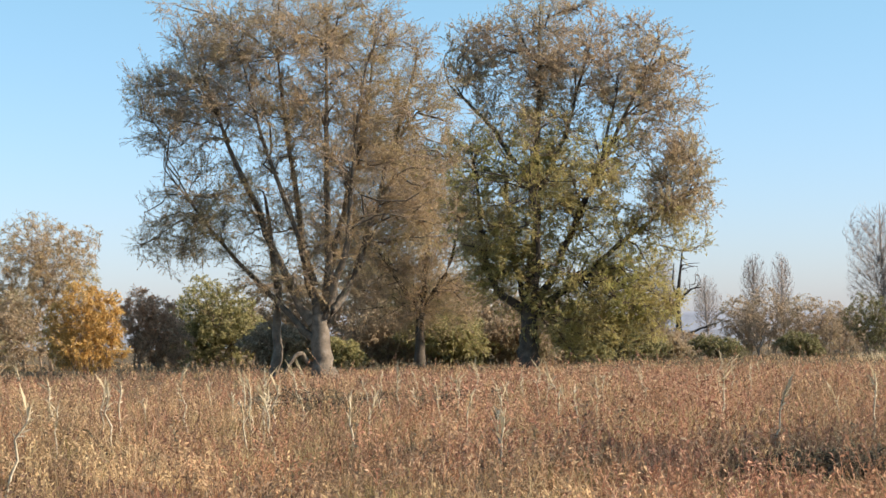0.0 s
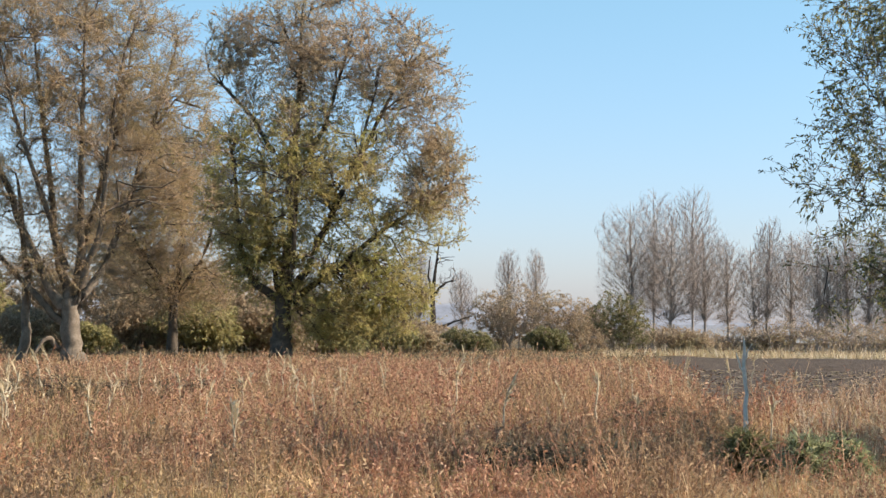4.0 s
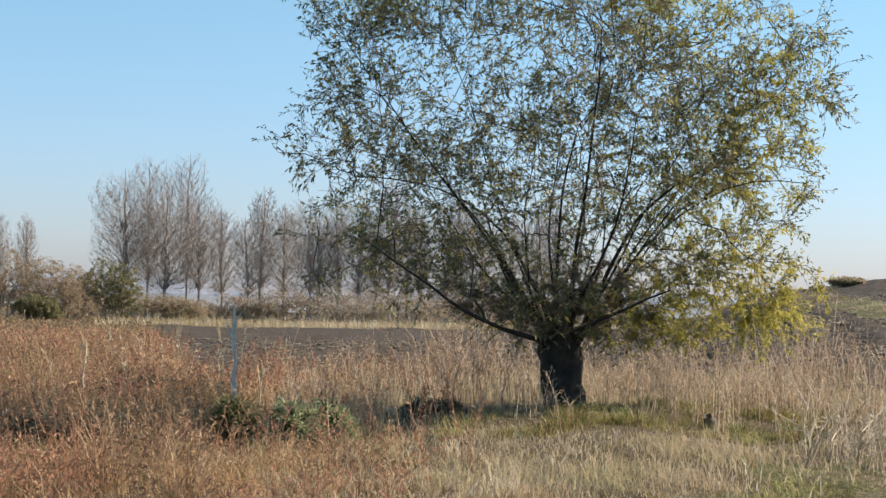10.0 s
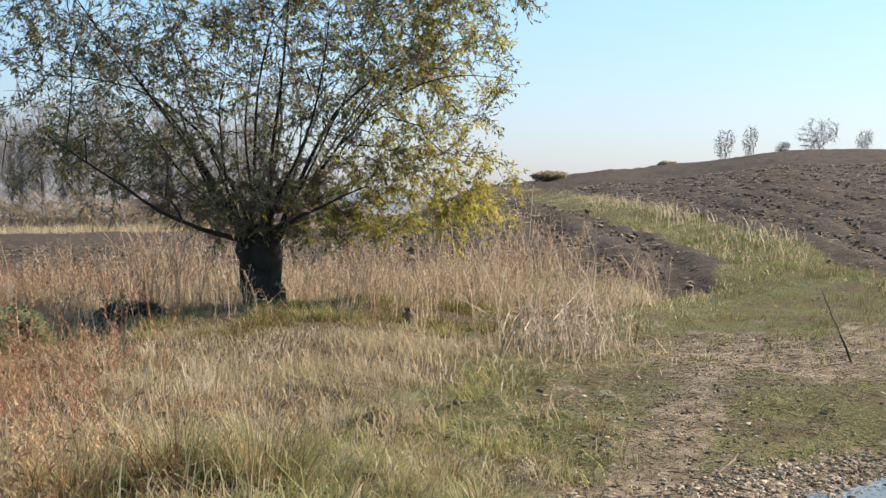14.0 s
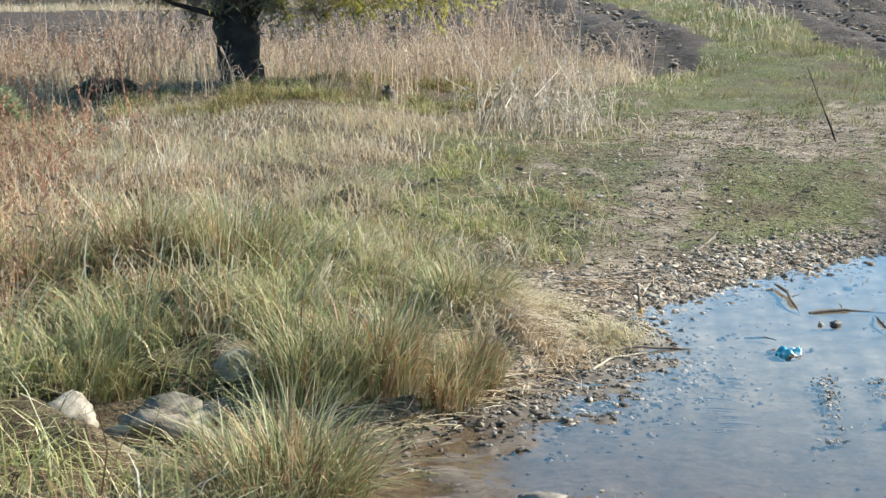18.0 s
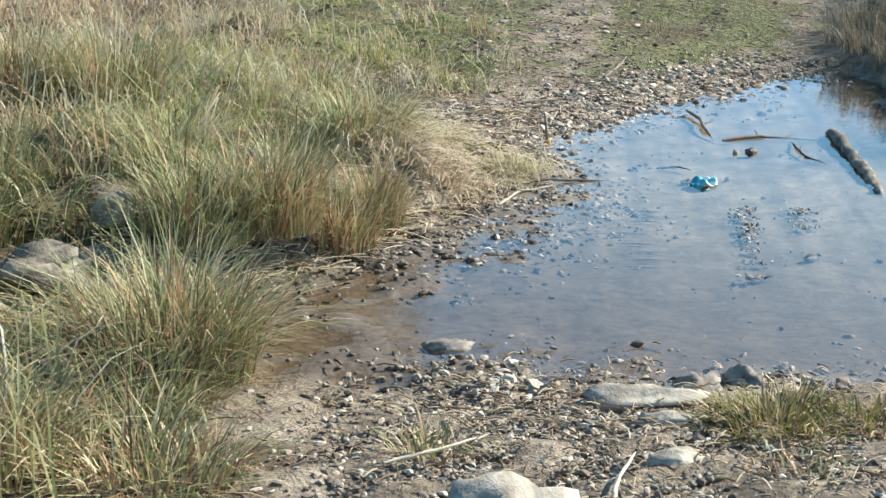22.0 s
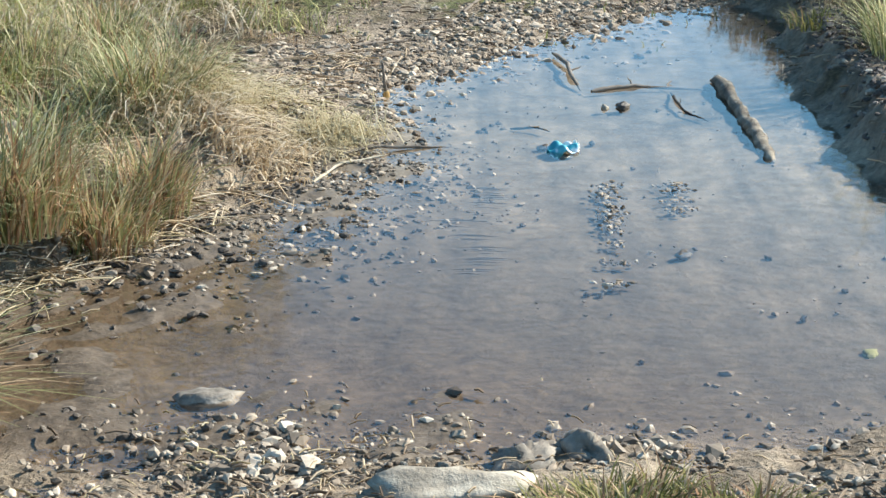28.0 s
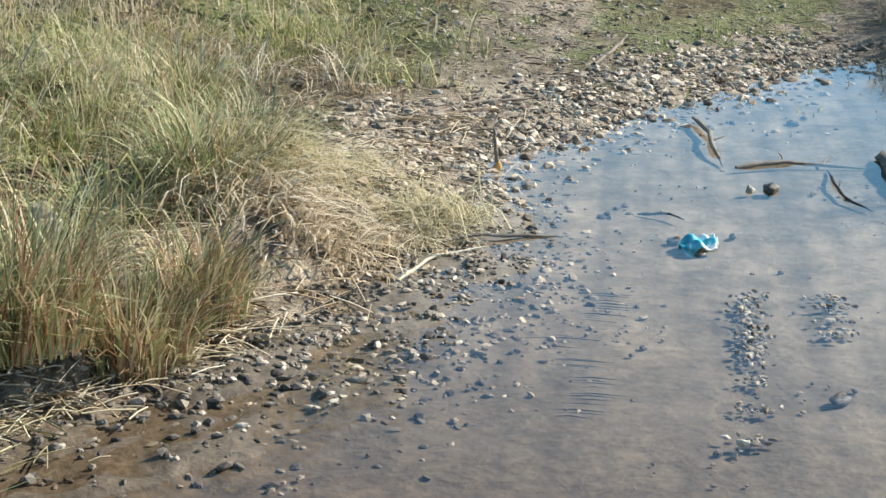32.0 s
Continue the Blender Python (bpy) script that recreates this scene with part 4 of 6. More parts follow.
tree("dead_tree", *at_bearing(12.55, 150), "bare dark dead tree with a few crooked limbs", "tree",
     [(0, 0, 0, .3), (0.1, 0, 2.6, .24), (0, 0, 4.4, .2), (.2, 0, 6.2, .12), (.5, 0, 8.6, .04)],
     [[(0, 0, 1.4, .14), (1.4, 0, 2.0, .1), (3.2, 0, 2.6, .04)], [(0, 0, 4.2, .14), (1.0, 0, 5.4, .08), (2.0, 0, 5.6, .03)], [(0, 0, 4.4, .12), (-.4, 0, 6.0, .07), (-.2, 0, 7.6, .03)]],
     [(.6, 0, 6.2, 1.6, 1.2, 2.2)], [(16, 6, .05, .02, .3), (70, 5, .02, .008, .2)], None, (BARK_DARK, TWIG_DARK, None), 71)


def poplar(seed, tall, width):
    """A bare poplar: one straight stem with steep fine branches."""
    rng = np.random.default_rng(seed)
    root = thing("poplar", (0, 0, 0), "tall bare poplar with pale bark and fine upright twigs", "tree", "poplar row by the river")
    zs = np.linspace(0, tall, 10)
    P = np.stack([np.cumsum(rng.normal(0, .06, 10)), np.cumsum(rng.normal(0, .06, 10)), zs], 1)[None]
    R = (0.13 * (1 - zs / tall) ** 0.8 + 0.012)[None]
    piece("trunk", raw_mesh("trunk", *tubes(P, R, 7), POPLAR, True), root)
    sk = Skeleton(rng)
    sk.add(P, R, 0.28)
    blobs = [(0, 0, tall * .66, width, width, tall * .33), (0, 0, tall * .44, width * .85, width * .85, tall * .28), (width * .3, 0, tall * .8, width * .6, width * .6, tall * .19)]
    P, R = sk.reach(in_blobs([(0, 0, tall * .70, width * .85, width * .85, tall * .28)], 30, rng), 8, .055, .014, lift=0.5, steep=1.7, wob=.035)
    sk.add(P, R, 0.15)
    piece("branch_mass", raw_mesh("branch_mass", *tubes(P, R, 4), POPLAR, True), root, kind="stuff")
    P, R = sk.reach(in_blobs(blobs, 260, rng, .5), 6, .02, .010, lift=0.6, steep=1.6, wob=.04)
    sk.add(P, R, 0.15)
    piece("twig_mass", raw_mesh("twig_mass", *tubes(P, R, 3), HAZED_TWIG, True), root, kind="stuff")
    P, R = sk.reach(in_blobs(blobs, 4600, rng, .45), 3, .009, .0055, lift=0.5, steep=.8, wob=.06)
    piece("twig_haze", raw_mesh("twig_haze", *tubes(P, R, 3), HAZED_TWIG, True), root, kind="stuff")
    return root


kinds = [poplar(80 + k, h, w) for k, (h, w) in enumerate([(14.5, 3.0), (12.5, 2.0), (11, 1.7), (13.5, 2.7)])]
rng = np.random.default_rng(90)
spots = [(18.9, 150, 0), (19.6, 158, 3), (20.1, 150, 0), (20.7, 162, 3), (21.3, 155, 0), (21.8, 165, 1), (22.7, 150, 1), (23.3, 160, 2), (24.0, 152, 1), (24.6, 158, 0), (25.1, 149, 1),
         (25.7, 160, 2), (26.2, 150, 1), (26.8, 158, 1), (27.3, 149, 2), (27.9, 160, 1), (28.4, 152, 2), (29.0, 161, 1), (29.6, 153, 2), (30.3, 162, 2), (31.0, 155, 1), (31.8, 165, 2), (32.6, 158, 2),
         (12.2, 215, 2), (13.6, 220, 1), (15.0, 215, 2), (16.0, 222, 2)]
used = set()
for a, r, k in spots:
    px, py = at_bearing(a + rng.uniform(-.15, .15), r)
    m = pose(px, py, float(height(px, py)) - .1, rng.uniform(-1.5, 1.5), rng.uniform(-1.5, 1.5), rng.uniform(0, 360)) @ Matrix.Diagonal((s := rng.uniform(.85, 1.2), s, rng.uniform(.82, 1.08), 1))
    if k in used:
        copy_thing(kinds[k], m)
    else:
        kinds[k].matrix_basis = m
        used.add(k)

for k in range(20):
    a = 18.3 + k * .75 + rng.uniform(-.3, .3)
    w = rng.uniform(1.8, 4.2)
    bush("undergrowth_bush", *at_bearing(a, rng.uniform(136, 148)), "low leafless brown undergrowth bush below the poplars", [(0, 0, w * .4, w, w * .7, w * .42), (w * .5, 0, w * .3, w * .7, w * .5, w * .3)], BROWN, HAZED_TWIG, 130 + k, 380, 4, .22, .03,
         group="undergrowth below the poplars")

for k, (a, r, h, w) in enumerate([(47.2, 120, 2.4, .75), (48.0, 122, 2.6, .6), (49.0, 118, 1.3, .5), (50.1, 119, 2.7, 1.5), (51.5, 119, 1.8, .6), (41.7, 88, .5, .9), (45.4, 108, .5, .6)]):
    bush("field_tree" if h > 1 else "field_shrub", *at_bearing(a, r), "small bare tree on the crest of the ploughed field" if h > 1 else "low brown shrub on the crest of the ploughed field",
         [(0, 0, h * .62, w, w * .8, h * .38), (-w * .35, 0, h * .42, w * .7, w * .6, h * .3), (w * .4, 0, h * .7, w * .6, w * .5, h * .3)], BROWN, HAZED_TWIG, 110 + k, 800, 0 if h > 1 else 8, .12, .02, group="trees on the crest", category="tree" if h > 1 else "bush")

# ---- grass ----
DRY = leafy("dry_meadow_grass", [(0, (0.15, 0.075, 0.045)), (0.25, (0.35, 0.17, 0.095)), (0.55, (0.53, 0.31, 0.175)), (0.8, (0.67, 0.48, 0.29)), (1, (0.84, 0.71, 0.51))], (0.47, 0.20, 0.125), 0.3, second=(0.72, 0.56, 0.31), second_scale=0.55, third=(0.29, 0.23, 0.095), third_scale=0.9, strength=0.78, more=(((0.17, 0.10, 0.07), 0.75),))
WEED = leafy("dry_weeds", [(0, (0.20, 0.10, 0.07)), (0.35, (0.40, 0.19, 0.125)), (0.7, (0.56, 0.32, 0.205)), (1, (0.74, 0.54, 0.36))], (0.30, 0.245, 0.10), 0.6, second=(0.50, 0.24, 0.155), second_scale=0.3, third=(0.68, 0.50, 0.28), third_scale=0.42, strength=0.75, more=(((0.16, 0.10, 0.075), 0.52),))
RUST = leafy("rust_weeds", [(0, (0.17, 0.08, 0.06)), (0.4, (0.36, 0.165, 0.11)), (0.8, (0.52, 0.28, 0.18)), (1, (0.68, 0.46, 0.31))], (0.44, 0.30, 0.17), 0.5)
PALE = leafy("bleached_stalks", [(0, (0.30, 0.23, 0.165)), (0.5, (0.52, 0.43, 0.33)), (1, (0.76, 0.68, 0.55))])
PINK = leafy("pinkish_stalks", [(0, (0.26, 0.17, 0.12)), (0.5, (0.53, 0.39, 0.28)), (1, (0.76, 0.63, 0.48))])
STRAW = leafy("straw_grass", [(0, (0.16, 0.12, 0.065)), (0.3, (0.44, 0.33, 0.20)), (0.7, (0.69, 0.57, 0.40)), (1, (0.88, 0.79, 0.64))], (0.56, 0.43, 0.27), 0.5, second=(0.50, 0.43, 0.24), second_scale=0.9, strength=0.68, through=0.32)
FRESH = leafy("green_grass", [(0, (0.055, 0.08, 0.02)), (0.4, (0.145, 0.20, 0.05)), (0.7, (0.26, 0.31, 0.09)), (1, (0.58, 0.48, 0.27))], (0.34, 0.26, 0.14), 0.9, second=(0.18, 0.13, 0.08), second_scale=1.6, strength=0.6)
RUSH = leafy("rush_blades", [(0, (0.10, 0.115, 0.045)), (0.3, (0.22, 0.245, 0.09)), (0.55, (0.38, 0.38, 0.145)), (0.78, (0.58, 0.52, 0.24)), (1, (0.86, 0.78, 0.50))], (0.48, 0.44, 0.16), 1.2, second=(0.16, 0.20, 0.07), second_scale=0.8, third=(0.32, 0.27, 0.13), third_scale=1.5, through=0.3)
SEDGE = leafy("rush_tussock_blades", [(0, (0.075, 0.09, 0.038)), (0.4, (0.21, 0.225, 0.095)), (0.75, (0.40, 0.38, 0.17)), (1, (0.78, 0.68, 0.43))], (0.30, 0.30, 0.125), 1.6, through=0.3)
TAWNY = leafy("tawny_blades", [(0, (0.14, 0.07, 0.04)), (0.5, (0.43, 0.25, 0.125)), (1, (0.78, 0.60, 0.38))], through=0.22)
OCHRE = leafy("ochre_blades", [(0, (0.22, 0.15, 0.06)), (0.5, (0.52, 0.39, 0.16)), (1, (0.80, 0.66, 0.38))], (0.36, 0.31, 0.11), 0.7)
# Dark weeds; on the bank clumps this dark colour stands in for shade.
DUSK = leafy("dark_weed_and_shade_leaves", [(0, (0.06, 0.055, 0.04)), (0.6, (0.16, 0.135, 0.09)), (1, (0.30, 0.255, 0.17))])
MOSS = leafy("mossy_blades", [(0, (0.05, 0.055, 0.018)), (0.5, (0.17, 0.165, 0.045)), (1, (0.36, 0.31, 0.10))])
LIME = leafy("yellow_green_grass", [(0, (0.12, 0.13, 0.04)), (0.5, (0.33, 0.34, 0.11)), (1, (0.66, 0.59, 0.29))])
DEBRIS = leafy("brown_debris", [(0, (0.12, 0.085, 0.055)), (0.6, (0.30, 0.22, 0.145)), (1, (0.56, 0.46, 0.32))])


def grass(name, label, n, zone, keep, tall, wide, material, seed, lean=0.35, simple=False, sway=(0, 0), clump=0.5):
    g = np.random.default_rng(seed)
    x, y = sector(n, *zone, g)
    k = keep(x, y, np.hypot(x - CX, y - CY), np.degrees(np.arctan2(x - CX, y - CY))) > g.uniform(0, 1, n)
    x, y = x[k], y[k]
    t = tall[0] + (tall[1] - tall[0]) * g.beta(1.6, 2.6, len(x))
    t *= np.clip(1 + clump * (1.0 * wave(x, y, 3.2, 150) + 1.1 * wave(x, y, 0.9, 151) + 0.9 * wave(x, y, 0.38, 152)), 0.15, 2.4)
    t *= 1 - 0.4 * smooth(22, 15, np.hypot(x - CX, y - CY)) - 0.55 * smooth(2.8, 1.4, np.hypot((x - 11.0) * .8, y - 14.0))
    t *= 1 - 0.72 * smooth(34, 52, np.hypot(x - CX, y - CY))
    w = g.uniform(*wide, len(x))
    me = raw_mesh(name, *blades(x, y, t, w, g, lean, sway, simple), material)
    tagged(new(name, me), label, "grass", kind="stuff")


def weeds(name, label, n, zone, keep, tall, size, material, seed, per=14, slim=.16, lean=.28):
    """Branching dry weeds: thin stems that carry many small leaves and seed heads."""
    g = np.random.default_rng(seed)
    x, y = sector(n, *zone, g)
    k = keep(x, y, np.hypot(x - CX, y - CY), np.degrees(np.arctan2(x - CX, y - CY))) > g.uniform(0, 1, n)
    x, y = x[k], y[k]
    m = len(x)
    S = np.stack([x, y, height(x, y) - 0.02], 1)
    t = tall[0] + (tall[1] - tall[0]) * g.beta(1.6, 2.4, m)
    t *= np.clip(1 + .45 * wave(x, y, 2.6, 153) + .35 * wave(x, y, .8, 154), .3, 1.9)
    t *= 1 - 0.55 * smooth(36, 54, np.hypot(x - CX, y - CY))
    E = S + np.stack([g.normal(0, lean, m) * t, g.normal(0, lean, m) * t, t], 1)
    P = bend(S, E, np.tile([0, 0, 1.0], (m, 1)), 3, g, 0.04)
    v, f = leaves_on(P, per, size, size * slim, g, -0.1, 0.8, 0.3)
    w = size * 0.07 * np.array([1, .75, .4])
    tv, tf = tubes(P, np.tile(w, (m, 1)), 3)
    me = raw_mesh(name, *joined([(v, f), (tv, tf)]), material)
    tagged(new(name, me), label, "weeds", kind="stuff")


def off_track(x, y, r, a):
    c = cover(x, y)
    return (1 - smooth(0.25, 0.6, c[:, 2])) * (1 - smooth(0.15, 0.5, c[:, 0])) * (1 - 0.9 * smooth(0.3, 0.7, c[:, 1]) * (r < 30)) * (line_distance(TRACK, x, y) > 1.6)


def dry_zone(x, y, r, a):
    return off_track(x, y, r, a) * smooth(27, 20, a - 0.35 * np.maximum(r - 17, 0)) * smooth(8, 12, r) * smooth(-1.3, 0.2, wave(x, y, 1.8, 61))


def weed_zone(x, y, r, a):
    return dry_zone(x, y, r, a) * smooth(-0.7, 0.5, wave(x, y, 3.0, 62))


def low_zone(x, y, r, a):
    return off_track(x, y, r, a) * smooth(14, 27, a + 0.1 * r) * (0.45 + 0.55 * smooth(-.3, .5, wave(x, y, 2.0, 60)))


MEADOW = "dense reddish-brown dry meadow grass and weeds"
grass("meadow_grass", MEADOW, 150000, (-12, 38, 8, 26), dry_zone, (.08, .42), (.005, .011), DRY, 101, 1.7)
grass("meadow_grass", MEADOW, 200000, (-13, 34, 26, 62), dry_zone, (.10, .42), (.009, .018), DRY, 102, 1.8, True)
grass("meadow_grass", "dry brown grass at the meadow's far side", 90000, (-13, 24, 62, 125), dry_zone, (.3, .7), (.025, .05), DRY, 103, 0.9, True)
weeds("meadow_weeds", "tangled red-brown dry weeds in the meadow", 34000, (-12, 34, 12, 33), weed_zone, (.16, .62), .05, WEED, 111, 12)
weeds("meadow_weeds", "tangled red-brown dry weeds in the meadow", 30000, (-13, 32, 33, 70), weed_zone, (.22, .8), .07, WEED, 112, 11)
weeds("meadow_weeds", "rust-red weeds in the meadow", 16000, (-2, 24, 20, 62), lambda x, y, r, a: dry_zone(x, y, r, a) * smooth(-.3, .6, wave(x, y, 4.0, 76)) * smooth(-2, 8, a), (.25, .75), .075, RUST, 119, 11)
weeds("dark_weeds", "dark-headed withered weeds in the meadow", 2600, (-13, 30, 16, 66), lambda x, y, r, a: dry_zone(x, y, r, a) * smooth(.25, .8, wave(x, y, 2.4, 70)), (.25, .8), .07, DUSK, 116, 16)
weeds("meadow_weeds", "tall dark-headed weeds at the meadow's far side", 4000, (-13, 24, 64, 105), weed_zone, (.4, 1.2), .10, DUSK, 115, 12)
grass("field_edge_grass", "pale straw grass at the far edge of the ploughed field", 13000, (18, 35, 90, 104), lambda x, y, r, a: smooth(-.8, .2, wave(x, y, 4.0, 83)) * smooth(90, 93, r), (.8, 1.7), (.02, .05), STRAW, 129, .9, True)
grass("straw_grass", "pale dry straw grass round the willow", 120000, (8, 47, 7, 24), low_zone, (.06, .30), (.005, .011), STRAW, 104, 1.3)
grass("green_grass", "short green grass along the track", 210000, (30, 62, 8.5, 34), lambda x, y, r, a: smooth(0.2, 0.6, cover(x, y)[:, 1]) * (1 - 0.8 * smooth(.3, .7, cover(x, y)[:, 0])) * (1 - smooth(.3, .6, cover(x, y)[:, 2])) * smooth(-.3, .7, wave(x, y, 1.3, 63) + .8 * wave(x, y, .4, 68)), (.02, .10), (.004, .010), FRESH, 105, lean=.9)


grass("verge_grass", "dry straw grass along the track's verges", 90000, (34, 58, 15, 48), lambda x, y, r, a: np.exp(-((line_distance(TRACK, x, y) - track_half(x, y, r)) / .4) ** 2) * (1 - smooth(.4, .8, cover(x, y)[:, 2])) * smooth(-.8, .3, wave(x, y, 1.1, 73)), (.03, .12), (.008, .016), STRAW, 117, 1.5)
grass("verge_grass", "bleached straw verge along the track up the hill", 70000, (37, 50, 22, 85), lambda x, y, r, a: np.exp(-((line_side(TRACK, x, y) - track_half(x, y, r) + .1) / .35) ** 2) * smooth(-.9, .1, wave(x, y, 1.4, 77)), (.06, .28), (.012, .026), STRAW, 124, 1.4)
grass("green_grass", "tufts of green grass on the track", 90000, (36, 58, 15, 40), lambda x, y, r, a: smooth(0.3, 0.7, cover(x, y)[:, 1]) * (1 - smooth(.3, .6, cover(x, y)[:, 2])) * smooth(-.2, .6, wave(x, y, .9, 74)), (.03, .14), (.008, .016), FRESH, 118, 1.2)


def bank_zone(x, y, r, a):
    d = pond_distance(x, y)
    return smooth(0.25, 0.6, d + 0.15 * wave(x, y, 0.8, 64)) * smooth(0.8, 1.35, line_distance(TRACK[1:], x, y)) * ((x - 5.2) * 0.72 - (y - 3.6) * 0.69 < 0) * smooth(13, 9, r) * smooth(2.3, 3.0, np.hypot(x - 4.4, y - 1.4)) * smooth(.25, .45, np.hypot((x - 3.48) * .7, y - 4.95) + .02)


def arcs(S, a, L, out, wide, g):
    """Blades that rise and bow over: S feet, a headings, L lengths, out how far each bows. Returns corners and quads."""
    n = len(S)
    P = [S]
    for s in (0.3, 0.9, 1.9):
        w = np.stack([np.cos(a) * out * s, np.sin(a) * out * s, 1.0 - out * s * .55], 1) + g.normal(0, .12, (n, 3))
        P.append(P[-1] + unit(w) * (L / 3)[:, None])
    P = np.stack(P, 1)
    side = np.stack([-np.sin(a), np.cos(a), 0 * a], 1) * wide[:, None]
    wd = np.array([1, .95, .7, .12])[None, :, None]
    V = np.stack([P - side[:, None] * wd, P + side[:, None] * wd], 2).reshape(-1, 3)
    i = np.arange(n)[:, None] * 8
    return V, np.concatenate([i + np.array([[2 * k, 2 * k + 1, 2 * k + 3, 2 * k + 2]]) for k in range(3)])


def sward(name, label, clumps, per, zone, keep, tall, material, seed, out=(.3, 1.0), spread=.07):
    """Uneven sward of many small clumps, each swept its own way."""
    g = np.random.default_rng(seed)
    x, y = sector(clumps, *zone, g)
    k = keep(x, y, np.hypot(x - CX, y - CY), np.degrees(np.arctan2(x - CX, y - CY))) > g.uniform(0, 1, clumps)
    x, y = x[k], y[k]
    m = len(x)
    h, sweep = g.uniform(*tall, m), -0.6 + 2.2 * wave(x, y, 1.5, 157) + g.normal(0, .7, m)
    h *= np.clip(1 + .55 * wave(x, y, 1.0, 155) + .35 * wave(x, y, .45, 156), .35, 1.8)
    h *= (1 - 0.35 * smooth(24, 15, np.hypot(x - CX, y - CY)) * smooth(9, 12, np.hypot(x - CX, y - CY))) * (1 - 0.7 * smooth(2.8, 1.4, np.hypot((x - 11.0) * .8, y - 14.0)))
    i = np.repeat(np.arange(m), per)
    n = len(i)
    bx, by = x[i] + g.normal(0, spread, n), y[i] + g.normal(0, spread, n)
    S = np.stack([bx, by, height(bx, by) - .015], 1)
    V, F = arcs(S, sweep[i] + g.normal(0, 1.1, n), h[i] * g.uniform(.5, 1.2, n), g.uniform(*out, n), g.uniform(.0014, .0036, n) * np.where(np.hypot(bx - CX, by - CY) < 8, 1.2, .85), g)
    tagged(new(name, raw_mesh(name, V, F, material)), label, "grass", kind="stuff")


sward("bank_grass", "long arching grey-green grass on the pond's bank", 2700, 26, (-6, 50, 3.0, 13), lambda x, y, r, a: bank_zone(x, y, r, a) * (.12 + .88 * smooth(8.8, 7.0, r - .5 * wave(x, y, 1.5, 69))) * smooth(-.9, .1, wave(x, y, .55, 71)), (.14, .42), RUSH, 106, (.4, 1.6))
sward("bank_straw", "pale tangled dry grass on the pond's bank", 2500, 22, (-6, 50, 3.0, 13), lambda x, y, r, a: bank_zone(x, y, r, a) * np.maximum(smooth(-.1, .7, wave(x, y, 1.3, 65)), .7 * smooth(7.2, 8.6, r)), (.10, .34), STRAW, 107, (.6, 2.0))
sward("bank_grass", "bright yellow-green tangled grass on the bank", 1300, 22, (14, 48, 5.6, 12), lambda x, y, r, a: bank_zone(x, y, r, a) * smooth(-.1, .6, wave(x, y, 1.5, 82)), (.12, .34), LIME, 128, (.6, 2.0))
sward("bank_straw", "flattened pale grass on the pond's bank", 3400, 22, (30, 48, 5.5, 9), lambda x, y, r, a: smooth(.42, .15, np.hypot(x - 6.1, y - 5.66)) + .6 * smooth(.5, .2, np.hypot(x - 5.75, y - 5.6)), (.14, .3), STRAW, 109, (1.2, 2.2))
sward("tawny_grass", "red-brown tawny grass patches on the bank", 750, 24, (-6, 46, 4.0, 13), lambda x, y, r, a: bank_zone(x, y, r, a) * np.maximum(smooth(.1, .7, wave(x, y, 1.6, 67)), .8 * smooth(7.0, 8.6, r) * smooth(36, 26, a)), (.16, .40), TAWNY, 110, (.2, 1.3))
sward("meadow_clumps", "clumps of arching pale and tawny meadow grass", 4600, 18, (-11, 38, 9, 30), dry_zone, (.25, .7), DRY, 113, (.3, 1.6), .12)
sward("ochre_clumps", "ochre-yellow grass tufts in the meadow", 1300, 24, (-12, 34, 11, 30), lambda x, y, r, a: dry_zone(x, y, r, a) * smooth(.1, .7, wave(x, y, 2.2, 79)), (.25, .6), OCHRE, 125, (.4, 1.7), .13)
sward("tawny_clumps", "orange-brown grass clumps before the willow", 1500, 22, (18, 37, 7.5, 14.5), lambda x, y, r, a: low_zone(x, y, r, a) * smooth(34, 27, a) * smooth(-.5, .4, wave(x, y, 1.4, 80)), (.22, .5), TAWNY, 126, (.3, 1.5), .10)
sward("straw_clumps", "clumps of pale straw grass round the willow", 4200, 18, (10, 47, 7.5, 22), low_zone, (.18, .44), STRAW, 114, (.4, 1.8), .10)
grass("right_bank_grass", "dull grass behind the muddy bank", 45000, (46, 75, 8, 22), lambda x, y, r, a: smooth(0.5, 1.0, pond_distance(x, y)) * smooth(1.4, 2.2, line_distance(TRACK, x, y)) * ((x - 5.2) * 0.72 - (y - 3.6) * 0.69 > 0) * (1 - smooth(.3, .6, cover(x, y)[:, 2])), (.08, .4), (.004, .010), RUSH, 108, 0.8)


